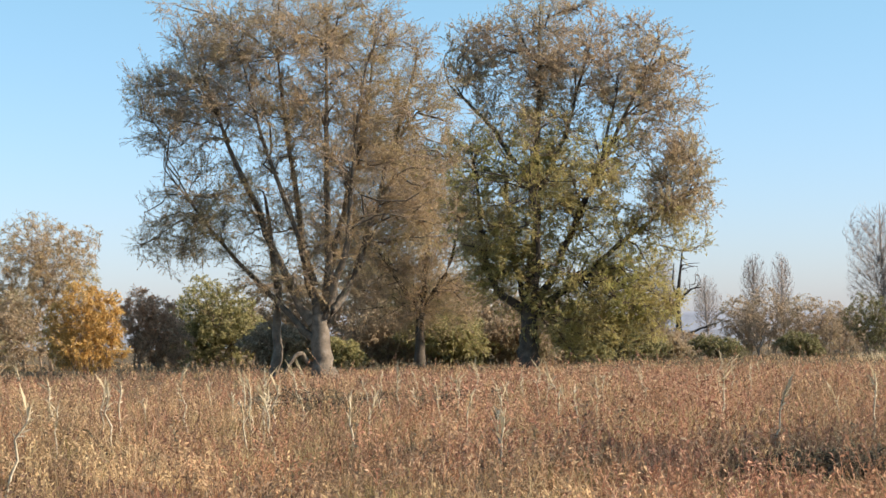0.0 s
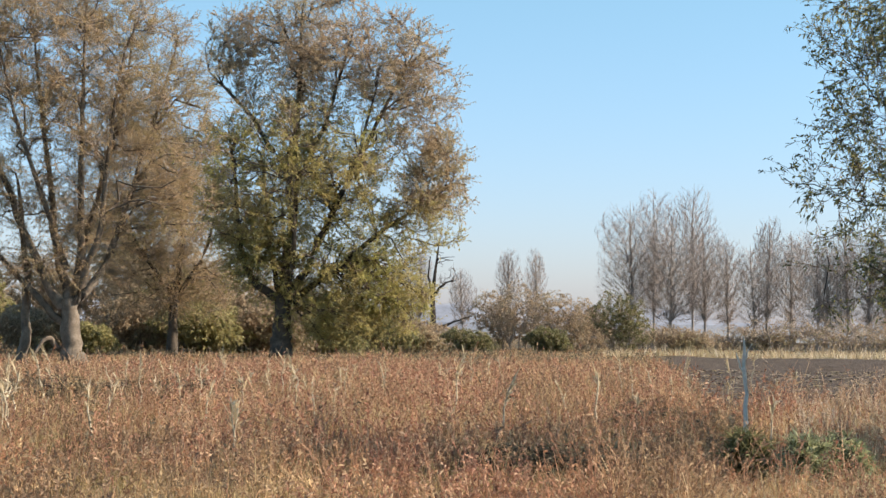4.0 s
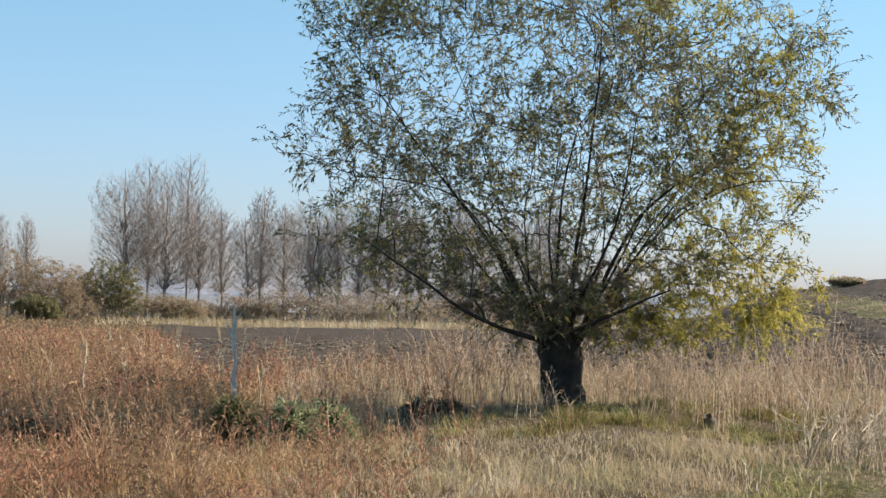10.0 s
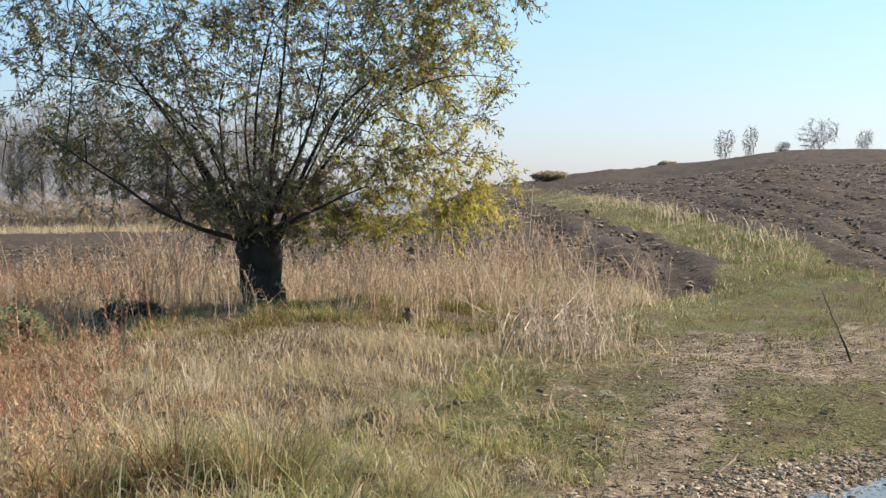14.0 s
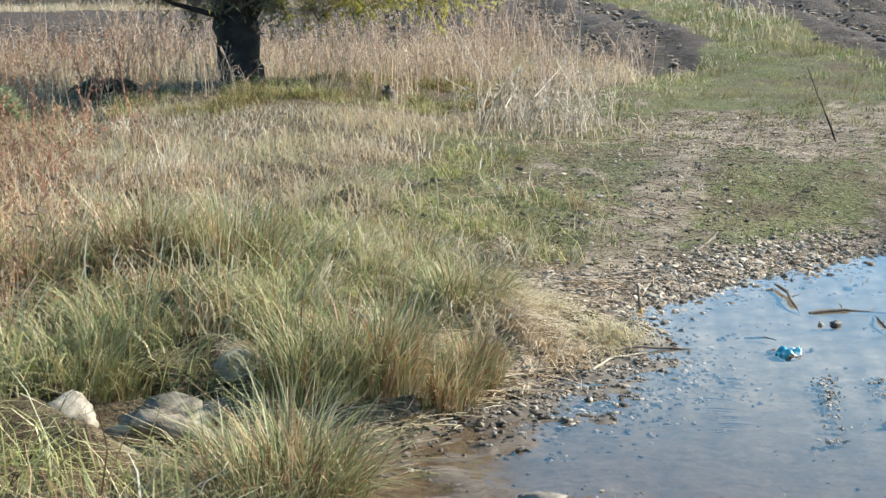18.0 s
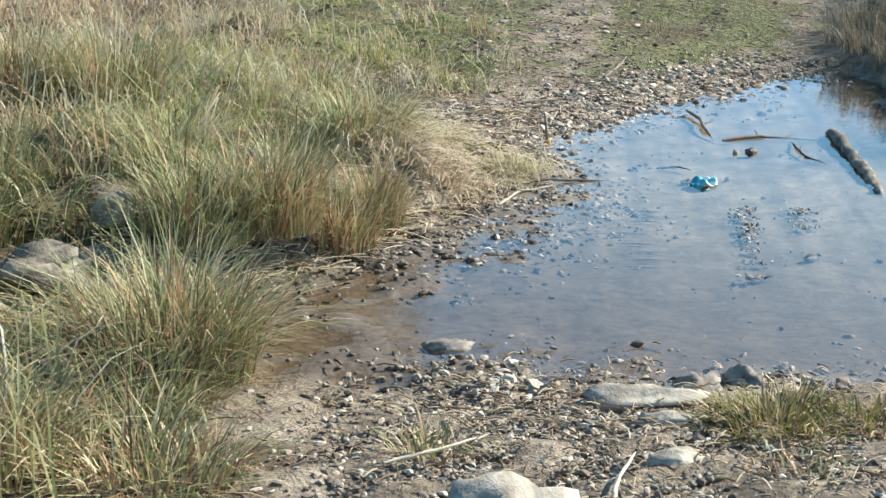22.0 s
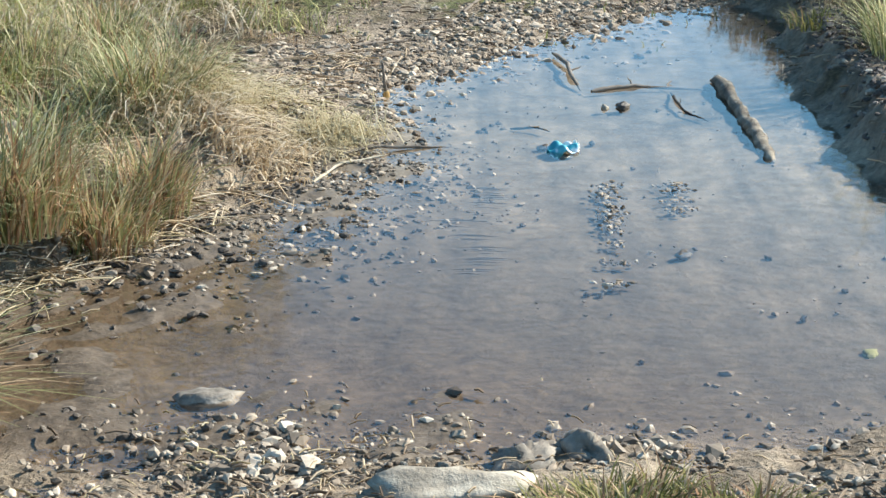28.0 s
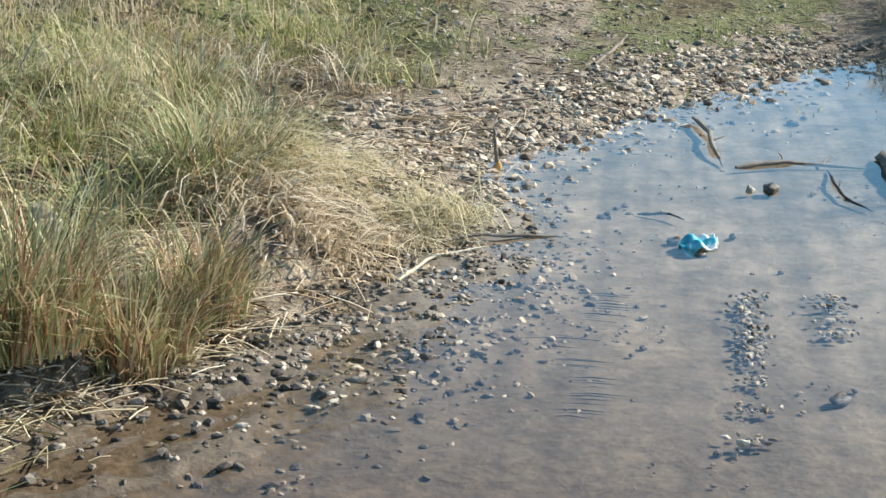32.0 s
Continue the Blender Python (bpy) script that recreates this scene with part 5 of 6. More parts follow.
def tussock(x, y, tall, radius, n, label, seed, tawny=0.3, lean=0.6, name="rush_tussock", green=None):
    """A clump of long blades that arch outwards from one foot."""
    g = np.random.default_rng(seed)
    base = ground_at(x, y, 0.03)
    root = thing(name, base, label, "grass tussock", "rush tussocks on the bank")
    for part_name, count, mat in (("green_blade_mass", int(n * .95 * (1 - tawny)), green or SEDGE), ("dry_blade_mass", int(n * .8 * tawny), TAWNY)):
        a, q = g.uniform(0, 6.283, count), np.sqrt(g.uniform(0, 1, count))
        S = np.stack([np.cos(a) * q * radius, np.sin(a) * q * radius, np.zeros(count)], 1)
        L = tall * g.uniform(0.35, 1.05, count) * (1 + .2 * np.sin(3 * a + seed))
        b = a + g.normal(0, .9, count)
        out = lean * q * g.uniform(0.5, 2.2, count) + g.uniform(0, .6, count)
        ways = [np.stack([np.cos(b) * out * s, np.sin(b) * out * s, np.full(count, 1.0) - out * s * .35], 1) for s in (0.25, 0.75, 1.5)]
        P = [S]
        for w in ways:
            P.append(P[-1] + unit(w) * (L / 3)[:, None])
        P = np.stack(P, 1)
        side = np.stack([-np.sin(b), np.cos(b), 0 * b], 1) * g.uniform(.0014, .0034, count)[:, None]
        wd = np.array([1, .95, .7, .12])[None, :, None]
        V = np.stack([P - side[:, None] * wd, P + side[:, None] * wd], 2).reshape(-1, 3)
        i = np.arange(count)[:, None] * 8
        F = np.concatenate([i + np.array([[2 * k, 2 * k + 1, 2 * k + 3, 2 * k + 2]]) for k in range(3)])
        piece(part_name, raw_mesh(part_name, V, F, mat), root, kind="stuff")
    return root


for k, (x, y, tall, rad, n, tawny, lean) in enumerate([
        (3.55, 4.06, .62, .24, 2000, .36, .85), (3.3, 3.82, .42, .2, 900, .25, .8), (4.55, 4.95, .5, .2, 1300, .4, .6), (4.85, 4.95, .48, .16, 900, .5, .6), (4.25, 4.95, .48, .2, 1000, .2, .7),
        (4.86, 6.5, .56, .24, 1500, .3, .5), (4.55, 6.7, .5, .2, 900, .45, .5), (3.6, 5.5, .5, .26, 1100, .2, .9), (3.95, 5.75, .48, .26, 1000, .2, .9), (4.5, 5.55, .42, .22, 900, .25, .8),
        (5.2, 5.6, .42, .2, 900, .25, .7), (5.6, 5.75, .40, .22, 900, .25, 1.0), (5.5, 6.3, .4, .24, 800, .3, .8), (6.2, 6.9, .38, .24, 800, .3, .8), (5.15, 5.1, .4, .14, 800, .55, .5), (2.55, 4.6, .5, .18, 700, .6, .5),
        (2.6, 5.3, .6, .22, 900, .7, .5), (2.7, 3.6, .42, .24, 800, .4, 1.0), (3.0, 3.3, .34, .22, 700, .45, 1.2), (4.1, 6.9, .45, .24, 800, .4, .7), (5.9, 6.0, .36, .2, 700, .35, 1.1)]):
    tussock(x, y, tall * .82, rad, n, "grey-green rush tussock with tawny tips on the bank" if tawny < .5 else "tawny red-brown rush tussock on the bank", 200 + k, tawny, lean)
tussock(4.44, 2.56, .14, .18, 1300, "low olive tuft of short grass on the mud", 240, .3, 1.1, "grass_tuft", MOSS)
tussock(4.62, 2.42, .11, .13, 700, "low olive tuft of short grass on the mud", 241, .3, 1.1, "grass_tuft", MOSS)
tussock(4.18, 2.27, .1, .14, 220, "low reddish tuft on the dry mud", 242, .7, .9, "grass_tuft")
tussock(3.62, 3.02, .14, .10, 200, "low olive tuft of short grass on the mud", 243, .4, .9, "grass_tuft")
# Clumps past x 9 get a dark colour for the shade they stand in.
# Those above 1 are unseen, added to throw shade over the far corner.
for k, (x, y, h) in enumerate([(9.3, 4.45, .6), (9.5, 4.7, .7), (9.9, 4.2, .9), (9.5, 5.2, .4), (10.2, 5.8, .35), (9.9, 5.4, .4), (10.7, 6.3, .35), (10.0, 6.05, .3), (10.3, 6.4, .3), (10.7, 6.7, .3), (11.2, 6.6, .4), (10.6, 6.1, .35), (11.8, 7.0, .4), (9.7, 5.6, .3), (11.0, 6.1, .5), (10.9, 4.95, 1.9), (11.6, 5.4, 1.9), (11.2, 5.2, 1.7), (12.3, 6.1, 1.7), (9.8, 4.6, 1.1)]):
    tussock(x, y, h * .75, .3, 480, "tall withered grass clump on the muddy bank, darkened for shade" if x > 9 else "tall grey-green dry grass clump on the muddy bank", 250 + k, .06, .6, "bank_grass_clump", DUSK if x > 9 else None)

tussock(8.5, 4.42, .62, .14, 300, "sparse grey-green dry grass clump on the muddy bank", 276, .05, .8, "bank_grass_clump", RUSH)
tussock(8.75, 4.66, .5, .12, 240, "sparse grey-green dry grass clump on the muddy bank", 277, .05, .8, "bank_grass_clump", RUSH)
tussock(9.02, 5.2, .12, .16, 260, "low olive grass tuft on the bank", 278, .1, 1.0, "grass_tuft", MOSS)
for k, (x, y, h, rad) in enumerate([(4.5, 6.05, .2, .3), (4.25, 6.2, .18, .25), (8.75, 9.6, .18, .35), (9.2, 9.9, .18, .35), (8.4, 9.2, .16, .3), (5.7, 7.6, .2, .3), (6.3, 8.0, .16, .34), (6.8, 7.95, .14, .36), (6.95, 7.6, .12, .34), (7.25, 7.65, .12, .34), (4.75, 6.1, .22, .3), (5.15, 6.3, .2, .32), (5.4, 6.9, .2, .34), (6.1, 7.5, .16, .34)]):
    tussock(x, y, h, rad, 600, "low yellow-green grass tuft beside the track", 290 + k, .12, 1.3, "grass_tuft", LIME)
for k, (x, y, h) in enumerate([(4.6, 10.9, .75), (4.3, 11.6, .7), (3.2, 8.6, .6), (4.9, 12.2, .6)]):
    tussock(x, y, h, .12, 160, "red-brown withered dock stems in the grass", 300 + k, .9, .35, "dock_plant", TAWNY)
g = np.random.default_rng(279)
for k in range(46):
    a, q = g.uniform(0, 6.283), math.sqrt(g.uniform(0.02, 1))
    x, y = 10.9 + 2.7 * q * math.cos(a), 13.9 + 1.5 * q * math.sin(a)
    tussock(x, y, g.uniform(.12, .3), g.uniform(.14, .34), 330, "mossy olive grass tuft at the willow's foot", 280 + k, g.uniform(.1, .5), 1.2, "grass_tuft", (FRESH, LIME, MOSS)[k % 3])

# ---- weeds, stalks, saplings, stump ----


def stalk(seed, tall, label):
    g = np.random.default_rng(seed)
    root = thing("dry_stalk", (0, 0, 0), label, "dry plant", "dry stalks in the meadow")
    P = bend(np.zeros((1, 3)), np.array([[g.normal(0, .12) * tall, g.normal(0, .12) * tall, tall]]), np.array([[0, 0, 1.0]]), 7, g, .015)
    piece("stem", raw_mesh("stem", *tubes(P, np.linspace(.013, .009, 7)[None], 4), STALK, True), root)
    v, f = leaves_on(P, 26, .12, .008, g, 0.0, .35, .66)
    piece("seed_head", raw_mesh("seed_head", v, f, STALK_LEAF), root)
    for _ in range(2):
        v, f = leaves_on(P, 1, .3, .012, g, .4, .6, .2)
        piece("withered_leaf", raw_mesh("withered_leaf", v, f, STALK_LEAF), root)
    return root


STALK = rough_stuff("pale_stalk", [(0.3, (0.40, 0.33, 0.22)), (0.7, (0.66, 0.58, 0.44))], 12, 40, .002, .8, .2)
STALK_LEAF = leafy("stalk_leaves", [(0, (0.38, 0.28, 0.16)), (0.6, (0.58, 0.47, 0.30)), (1, (0.74, 0.66, 0.50))])
g = np.random.default_rng(310)
stalks = [stalk(311, .72, "pale dry stalk with a feathery seed head"), stalk(312, .9, "tall pale dry stalk with a bent seed head"), stalk(313, .6, "short pale dry stalk with withered leaves")]
spots = [(1.5, 24.8), (1.7, 25.2), (1.9, 24.6), (2.3, 25.4), (2.6, 26), (3.1, 25), (3.4, 27), (4.5, 28), (4.0, 22.4), (3.65, 21.6), (-.1, 23), (-.3, 22.4), (.3, 22.8), (-1.9, 21), (-1.95, 27), (-2.4, 19.6), (-2.8, 17.4),
         (7.3, 19.9), (9.2, 24), (6.9, 20.4), (5.4, 26), (6.2, 30), (7.9, 30.9), (7.5, 30), (8.4, 31.4), (5.0, 18), (2.2, 17.5), (.8, 19), (-1.2, 24), (-.6, 26.4), (1.0, 21.4), (5.6, 22.4), (4.6, 33), (2.9, 31), (.4, 30), (-1.2, 32)]
spots += [(float(px), float(py)) for px, py in zip(*sector(60, -10, 24, 15, 40, g))]
for k, (x, y) in enumerate(spots):
    m = pose(*ground_at(x, y, .03), g.uniform(-13, 13), g.uniform(-13, 13), g.uniform(0, 360))
    if k < 3:
        stalks[k].matrix_basis = m
    else:
        copy_thing(stalks[k % 3], m)

weeds("pale_weeds", "pale tangled dry weed stalks beside the track", 1700, (38, 52, 13.5, 19), lambda x, y, r, a: smooth(1.15, 0.3, np.hypot((x - 10.75) * .7 + (y - 11.0) * .7, ((x - 10.75) * .7 - (y - 11.0) * .7) * 1.2)), (.25, .8), .09, PALE, 320, 8, .05, .34)
weeds("dry_weeds", "brown feathery weeds before the willow", 9000, (14, 40, 7.5, 15), lambda x, y, r, a: low_zone(x, y, r, a) * smooth(-.3, .5, wave(x, y, 1.2, 81)) * smooth(30, 24, a), (.15, .5), .045, WEED, 327, 11, .14, .3)
weeds("red_weeds", "red-brown weeds at the edge of the ploughed field", 5000, (8, 36, 14, 29), lambda x, y, r, a: off_track(x, y, r, a) * smooth(-.5, .4, wave(x, y, 1.7, 75)) * smooth(1.2, 2.6, np.hypot(x - 10.2, y - 13.6)) * smooth(33, 25, a), (.15, .6), .055, RUST, 323, 10, .12, .28)
weeds("red_weeds", "thin red-brown weed stalks behind the willow", 3600, (24, 46, 16.5, 25), lambda x, y, r, a: off_track(x, y, r, a) * smooth(16.5, 18.5, r) * smooth(-.6, .3, wave(x, y, 1.9, 72)), (.3, .8), .06, PINK, 322, 9, .07, .26)
grass("pale_weeds", "pale dry weed stalks beside the track", 6000, (30, 52, 11, 19), lambda x, y, r, a: smooth(1.8, 0.5, np.hypot(x - 10.2, (y - 11.0) * 0.8)), (.1, .4), (.006, .012), STRAW, 321, 1.6)
# Dark clumps at x 5.2 and 4.6 stand in for the pollard's crown shadow.
for k, (x, y, w, h, mat, lab) in enumerate([(6.5, 14.6, .22, .62, GREEN, "small dark green juniper-like shrub"), (6.95, 14.3, .26, .55, JUNIPER, "low pale green shrub"), (7.35, 14.4, .26, .5, JUNIPER, "low pale green shrub"), (5.2, 15.2, .6, .45, DUSK, "dark withered weed clump"),
                                            (4.6, 15.6, .5, .4, DUSK, "dark withered weed clump"), (2.4, 30.5, 1.4, .6, DUSK, "dark withered weed clump"), (.6, 29.5, 1.3, .6, DUSK, "dark withered weed clump"),
                                            (7.9, 20.0, .9, .5, DUSK, "dark withered weed clump"), (9.4, 24.5, 1.0, .5, DUSK, "dark withered weed clump"), (9.0, 15.4, .3, .22, DUSK, "dark withered weed clump")]):
    bush("shrub" if mat in (GREEN, FRESH) else "weed_clump", x, y, lab + " in the meadow", [(0, 0, h * .55, w, w * .8, h * .45), (w * .4, 0, h * .4, w * .7, w * .6, h * .35)], mat, TWIG_DARK, 330 + k, 260, 10, .09 if h < .5 else .12, .007, category="plant")


def stump_thing():
    root = thing("stump", ground_at(11.0, 13.45, .04), "short weathered broken tree stump in dry grass", "stump")
    g = np.random.default_rng(350)
    P = np.array([[(0, 0, 0), (.01, 0, .06), (.0, .01, .12), (-.03, 0, .17)]], float)
    v, f = tubes(P, np.array([[.10, .07, .065, .04]]) , 12, .3, g)
    piece("wood", raw_mesh("wood", v, f, WOOD, True), root)
    a = np.linspace(0, 6.28, 13)[:-1]
    ring = np.stack([.045 * np.cos(a) - .03, .045 * np.sin(a), .165 + .04 * np.sin(3 * a)], 1)
    v = np.concatenate([ring, [[-.03, 0, .155]]])
    piece("cut_top", raw_mesh("cut_top", v, np.array([(k, (k + 1) % 12, 12) for k in range(12)]), WOOD), root, "pale splintered top")


stump_thing()

# ---- pond things ----

rock("rock", ground_at(3.36, 5.17, -.03), (.27, .2, .2), "pale boulder among the rushes", STONE, 401, 20)
rock("rock", ground_at(3.58, 4.86, -.01), (.32, .2, .17), "grey-brown slab stone over a dark hollow", LOG, 402, -25, rough=.6)
rock("rock", ground_at(4.05, 5.15, -.06), (.17, .12, .14), "small pale stone among the rushes", STONE, 403, 10)
rock("rock", ground_at(4.92, 5.5, -.08), (.12, .10, .12), "yellowish rounded stone in the grass", STONE, 404, 0)
rock("rock", (3.47, 2.57, .06), (.27, .2, .14), "big pale rounded rock on the dry mud", STONE, 405, -30, rough=.34)
rock("rock", (4.34, 2.95, .02), (.36, .12, .09), "long flat pale stone at the water's edge", STONE, 406, -38, rough=.5)
rock("rock", (4.62, 2.98, .0), (.17, .12, .08), "rough mud-caked stone at the water's edge", PEBBLE, 407, 20, rough=.6)
rock("rock", (4.74, 2.92, .0), (.14, .10, .08), "rough mud-caked stone at the water's edge", PEBBLE, 408, 70, rough=.6)
rock("rock", (4.34, 3.76, -.01), (.16, .10, .06), "brown stone standing in the shallow water", PEBBLE, 409, -40)
rock("rock", (3.60, 2.30, .03), (.2, .14, .07), "flat pale stone set in the dry mud", STONE, 410, 0)
rock("rock", (3.74, 2.16, .03), (.17, .12, .07), "flat pale stone set in the dry mud", STONE, 411, 40)
rock("rock", (4.02, 2.56, .05), (.15, .08, .05), "flat pale stone set in the dry mud", STONE, 412, -20)
rock("rock", (4.24, 2.78, .04), (.16, .07, .05), "flat pale stone set in the dry mud", STONE, 413, -40)
rock("rock", (6.06, 3.68, -.012), (.07, .035, .03), "dark wet stone in the puddle", WET, 414, 10)
rock("rock", (7.45, 5.07, .0), (.07, .05, .045), "black and white stone in the puddle", WET, 415, 30)
rock("rock", (7.39, 5.11, .0), (.035, .03, .03), "small whitish stone in the puddle", STONE, 416, 0)
for k, (x, y, s) in enumerate([(6.76, 4.87, .09), (6.94, 4.79, .06), (8.38, 5.74, .09), (8.62, 6.06, .12), (8.48, 6.3, .1), (8.8, 6.36, .12), (8.2, 5.9, .07), (8.5, 5.78, .05), (7.9, 6.1, .06), (8.0, 4.95, .07), (7.6, 4.3, .06), (7.45, 4.5, .05)]):
    rock("wet_stone", (x, y, -.012), (s * .65, s * .42, s * .3), "small dark wet stone in the puddle", WET, 420 + k, 40 * k, "wet stones in the puddle")


def stick(name, points, r0, r1, label, material, seed, twigs=()):
    """A crooked branch that lies on the ground or in the water."""
    g = np.random.default_rng(seed)
    p = np.array(points, float)
    p[p[:, 2] < .04, 2] -= .013
    root = thing(name, tuple(p[0]), label, "stick")
    kn = 28 if r0 > .02 and material is LOG else 10
    q = np.linspace(0, 1, kn)
    s = np.linspace(0, 1, len(p))
    c = np.stack([np.interp(q, s, p[:, k]) for k in range(3)], 1) - p[0]
    c[1:-1] += g.normal(0, .25 if kn == 10 else .12, (kn - 2, 3)) * r0
    R = np.linspace(r0, r1, kn)[None] * (1 + .12 * g.normal(0, 1, (1, kn)))
    R[0, 0], R[0, -1] = R[0, 0] * .6, R[0, -1] * .4
    v, f = tubes(c[None], R, 8, .08 if kn == 10 else .3, g)
    piece("wood", raw_mesh("wood", v, f, material, True), root)
    for t, d, L in twigs:
        i = int(t * (kn - 1))
        P = bend(c[i:i + 1], c[i:i + 1] + np.array([d]) * L, unit(np.array([d])), 5, g, .04)
        piece("side_twig", raw_mesh("side_twig", *tubes(P, np.linspace(r0 * .5, r0 * .15, 5)[None], 5), material, True), root)
    return root


PALE_BARK = rough_stuff("pale_bark", [(0.3, (0.5, 0.46, 0.40)), (0.7, (0.72, 0.68, 0.60))], 8, 30, .002, .8, .2)
stick("sapling", [(7.26, 16.5, float(height(7.26, 16.5)) - .05), (7.27, 16.5, .9), (7.26, 16.5, 1.25), (7.24, 16.5, 1.62)], .03, .014, "slender bare whitish sapling in the meadow", PALE_BARK, 449, [(.72, (-.4, 0, .9), .22), (.78, (.5, .1, .9), .2), (.85, (.2, .2, 1), .16)])
stick("sapling", [(15.6, 15.7, float(height(15.6, 15.7)) - .05), (15.61, 15.7, 1.1), (15.62, 15.7, 1.5)], .012, .005, "slender bare sapling among pale weeds", POPLAR, 448, [(.6, (.5, 0, .8), .25), (.5, (-.4, .2, .9), .2)])
stick("log", [(8.16, 5.13, .022), (7.8, 4.78, .02), (7.45, 4.42, .016), (7.16, 4.14, .004)], .029, .023, "muddy rotting log lying in the puddle", LOG, 450)
stick("curved_stick", [(8.05, 5.98, .03), (7.9, 5.76, .035), (7.74, 5.6, .03), (7.62, 5.44, .0)], .010, .008, "curved weathered stick lying in the puddle", WOOD, 451, [(.6, (.5, -.1, .1), .12)])
stick("brown_stick", [(7.6, 5.36, .012), (7.72, 5.32, .02), (7.82, 5.27, .015), (8.0, 5.07, .0)], .011, .005, "brown broken stick lying in the puddle", WOOD, 452, [(.6, (.3, .5, .2), .12), (.8, (.6, .2, .1), .15)])
stick("twig", [(7.86, 5.15, .0), (7.68, 4.98, .02), (7.56, 4.84, .015), (7.5, 4.68, .01)], .006, .004, "thin crooked twig in the puddle", BARK_DARK, 453, [(.5, (.5, .3, .1), .1)])
stick("twig", [(6.9, 5.17, .0), (6.95, 5.08, .012), (6.94, 5.0, .01)], .005, .003, "thin twig beside the blue rag", BARK_DARK, 454)
stake = stick("broken_stake", [(6.93, 5.9, -.02), (6.91, 5.88, .06), (6.92, 5.91, .15)], .009, .005, "short broken stake with an orange foot at the water's edge", WOOD, 455)
piece("orange_foot", raw_mesh("orange_foot", *tubes(np.array([[(-.01, -.012, .012), (-.012, -.014, .03), (-.012, -.016, .05), (-.01, -.014, .062)]]), np.array([[.010, .016, .014, .006]]), 8, .15, np.random.default_rng(466)), ORANGE, True), stake, "orange rotten foot")
stick("twig", [(5.95, 5.3, .02), (6.25, 5.24, .03), (6.5, 5.1, .01)], .008, .004, "dry twig on the stony shore", WOOD, 456)
stick("twig", [(5.8, 5.05, .02), (6.0, 5.15, .03), (6.2, 5.12, .03)], .007, .004, "dry twig on the stony shore", STALK, 457)
stick("twig", [(3.65, 2.42, .08), (3.78, 2.52, .075), (3.95, 2.62, .07)], .006, .004, "pale straight twig on the dry mud", STALK, 458)
stick("twig", [(3.45, 2.98, .07), (3.62, 2.95, .075), (3.8, 2.98, .06)], .005, .003, "pale bent twig on the dry mud", STALK, 459)
stick("twig", [(12.2, 8.95, .36), (12.1, 9.0, .62), (12.35, 9.4, .95)], .010, .005, "dark bare twig standing in the track", BARK_DARK, 460)
stick("twig", [(8.4, 6.9, .06), (8.75, 7.1, .08), (9.1, 7.35, .08)], .011, .007, "pale broken stick on the stony shore", WOOD, 461)
stick("twig", [(7.0, 6.5, .05), (7.4, 6.6, .06), (7.7, 6.55, .05)], .010, .006, "grey stick on the stony shore", WOOD, 462)


def rag():
    """A crumpled blue and white scrap of plastic, half in the water."""
    root = thing("plastic_rag", (6.75, 4.77, -.014), "crumpled turquoise and white plastic scrap in the puddle", "litter", turn=-38)
    m, n, l, b = nodes("turquoise_plastic")
    t = noise_node(n, l, 14, 2)
    r = ramp(n, [(0.38, (0.03, 0.25, 0.31)), (0.52, (0.10, 0.42, 0.47)), (0.58, (0.72, 0.76, 0.76))])
    l.new(t.outputs[0], r.inputs[0])
    l.new(r.outputs[0], b.inputs["Base Color"])
    b.inputs["Roughness"].default_value = 0.35
    white, n2, l2, b2 = nodes("white_plastic")
    t2 = noise_node(n2, l2, 20, 3)
    r2 = ramp(n2, [(0.3, (0.62, 0.62, 0.6)), (0.7, (0.82, 0.82, 0.8))])
    l2.new(t2.outputs[0], r2.inputs[0])
    l2.new(r2.outputs[0], b2.inputs["Base Color"])
    for name, mat, sx, sy, off, seed in (("blue_sheet", m, .12, .13, (0, 0), 3.1), ("white_edge", white, .035, .035, (.05, .02), 7.7)):
        u, v = np.meshgrid(np.linspace(-.5, .5, 22), np.linspace(-.5, .5, 16))
        x = u * sx * (1 - .3 * np.abs(v)) + off[0]
        y = v * sy * (1 - .4 * np.abs(u)) + off[1]
        z = .006 + .045 * np.maximum(0, .5 - u * u - v * v) + .010 * np.sin(u * 11 + seed + 3 * v) + .010 * np.sin(v * 13 + seed * 2 + 5 * u)
        i = np.arange(u.size).reshape(u.shape)
        F = np.stack([i[:-1, :-1], i[:-1, 1:], i[1:, 1:], i[1:, :-1]], -1).reshape(-1, 4)
        ob = piece(name, raw_mesh(name, np.stack([x, y, z], -1).reshape(-1, 3), F, mat, True), root)
        s = ob.modifiers.new("thickness", "SOLIDIFY")
        s.thickness = 0.002


rag()


def clods(name, label, centres, spread, n, size, material, seed, z0=None):
    """Loose lumps: each a small uneven stone-like solid, joined."""
    g = np.random.default_rng(seed)
    c = np.array(centres, float)
    pick = g.integers(0, len(c), n)
    x, y = c[pick, 0] + g.normal(0, spread, n), c[pick, 1] + g.normal(0, spread, n)
    return lump_mesh(name, label, x, y, size, material, g, z0)


ICO = np.array([(0, .53, .85), (0, -.53, .85), (.85, 0, .53), (-.85, 0, .53), (.53, .85, 0), (-.53, .85, 0), (.53, -.85, 0), (-.53, -.85, 0), (.85, 0, -.53), (-.85, 0, -.53), (0, .53, -.85), (0, -.53, -.85)])
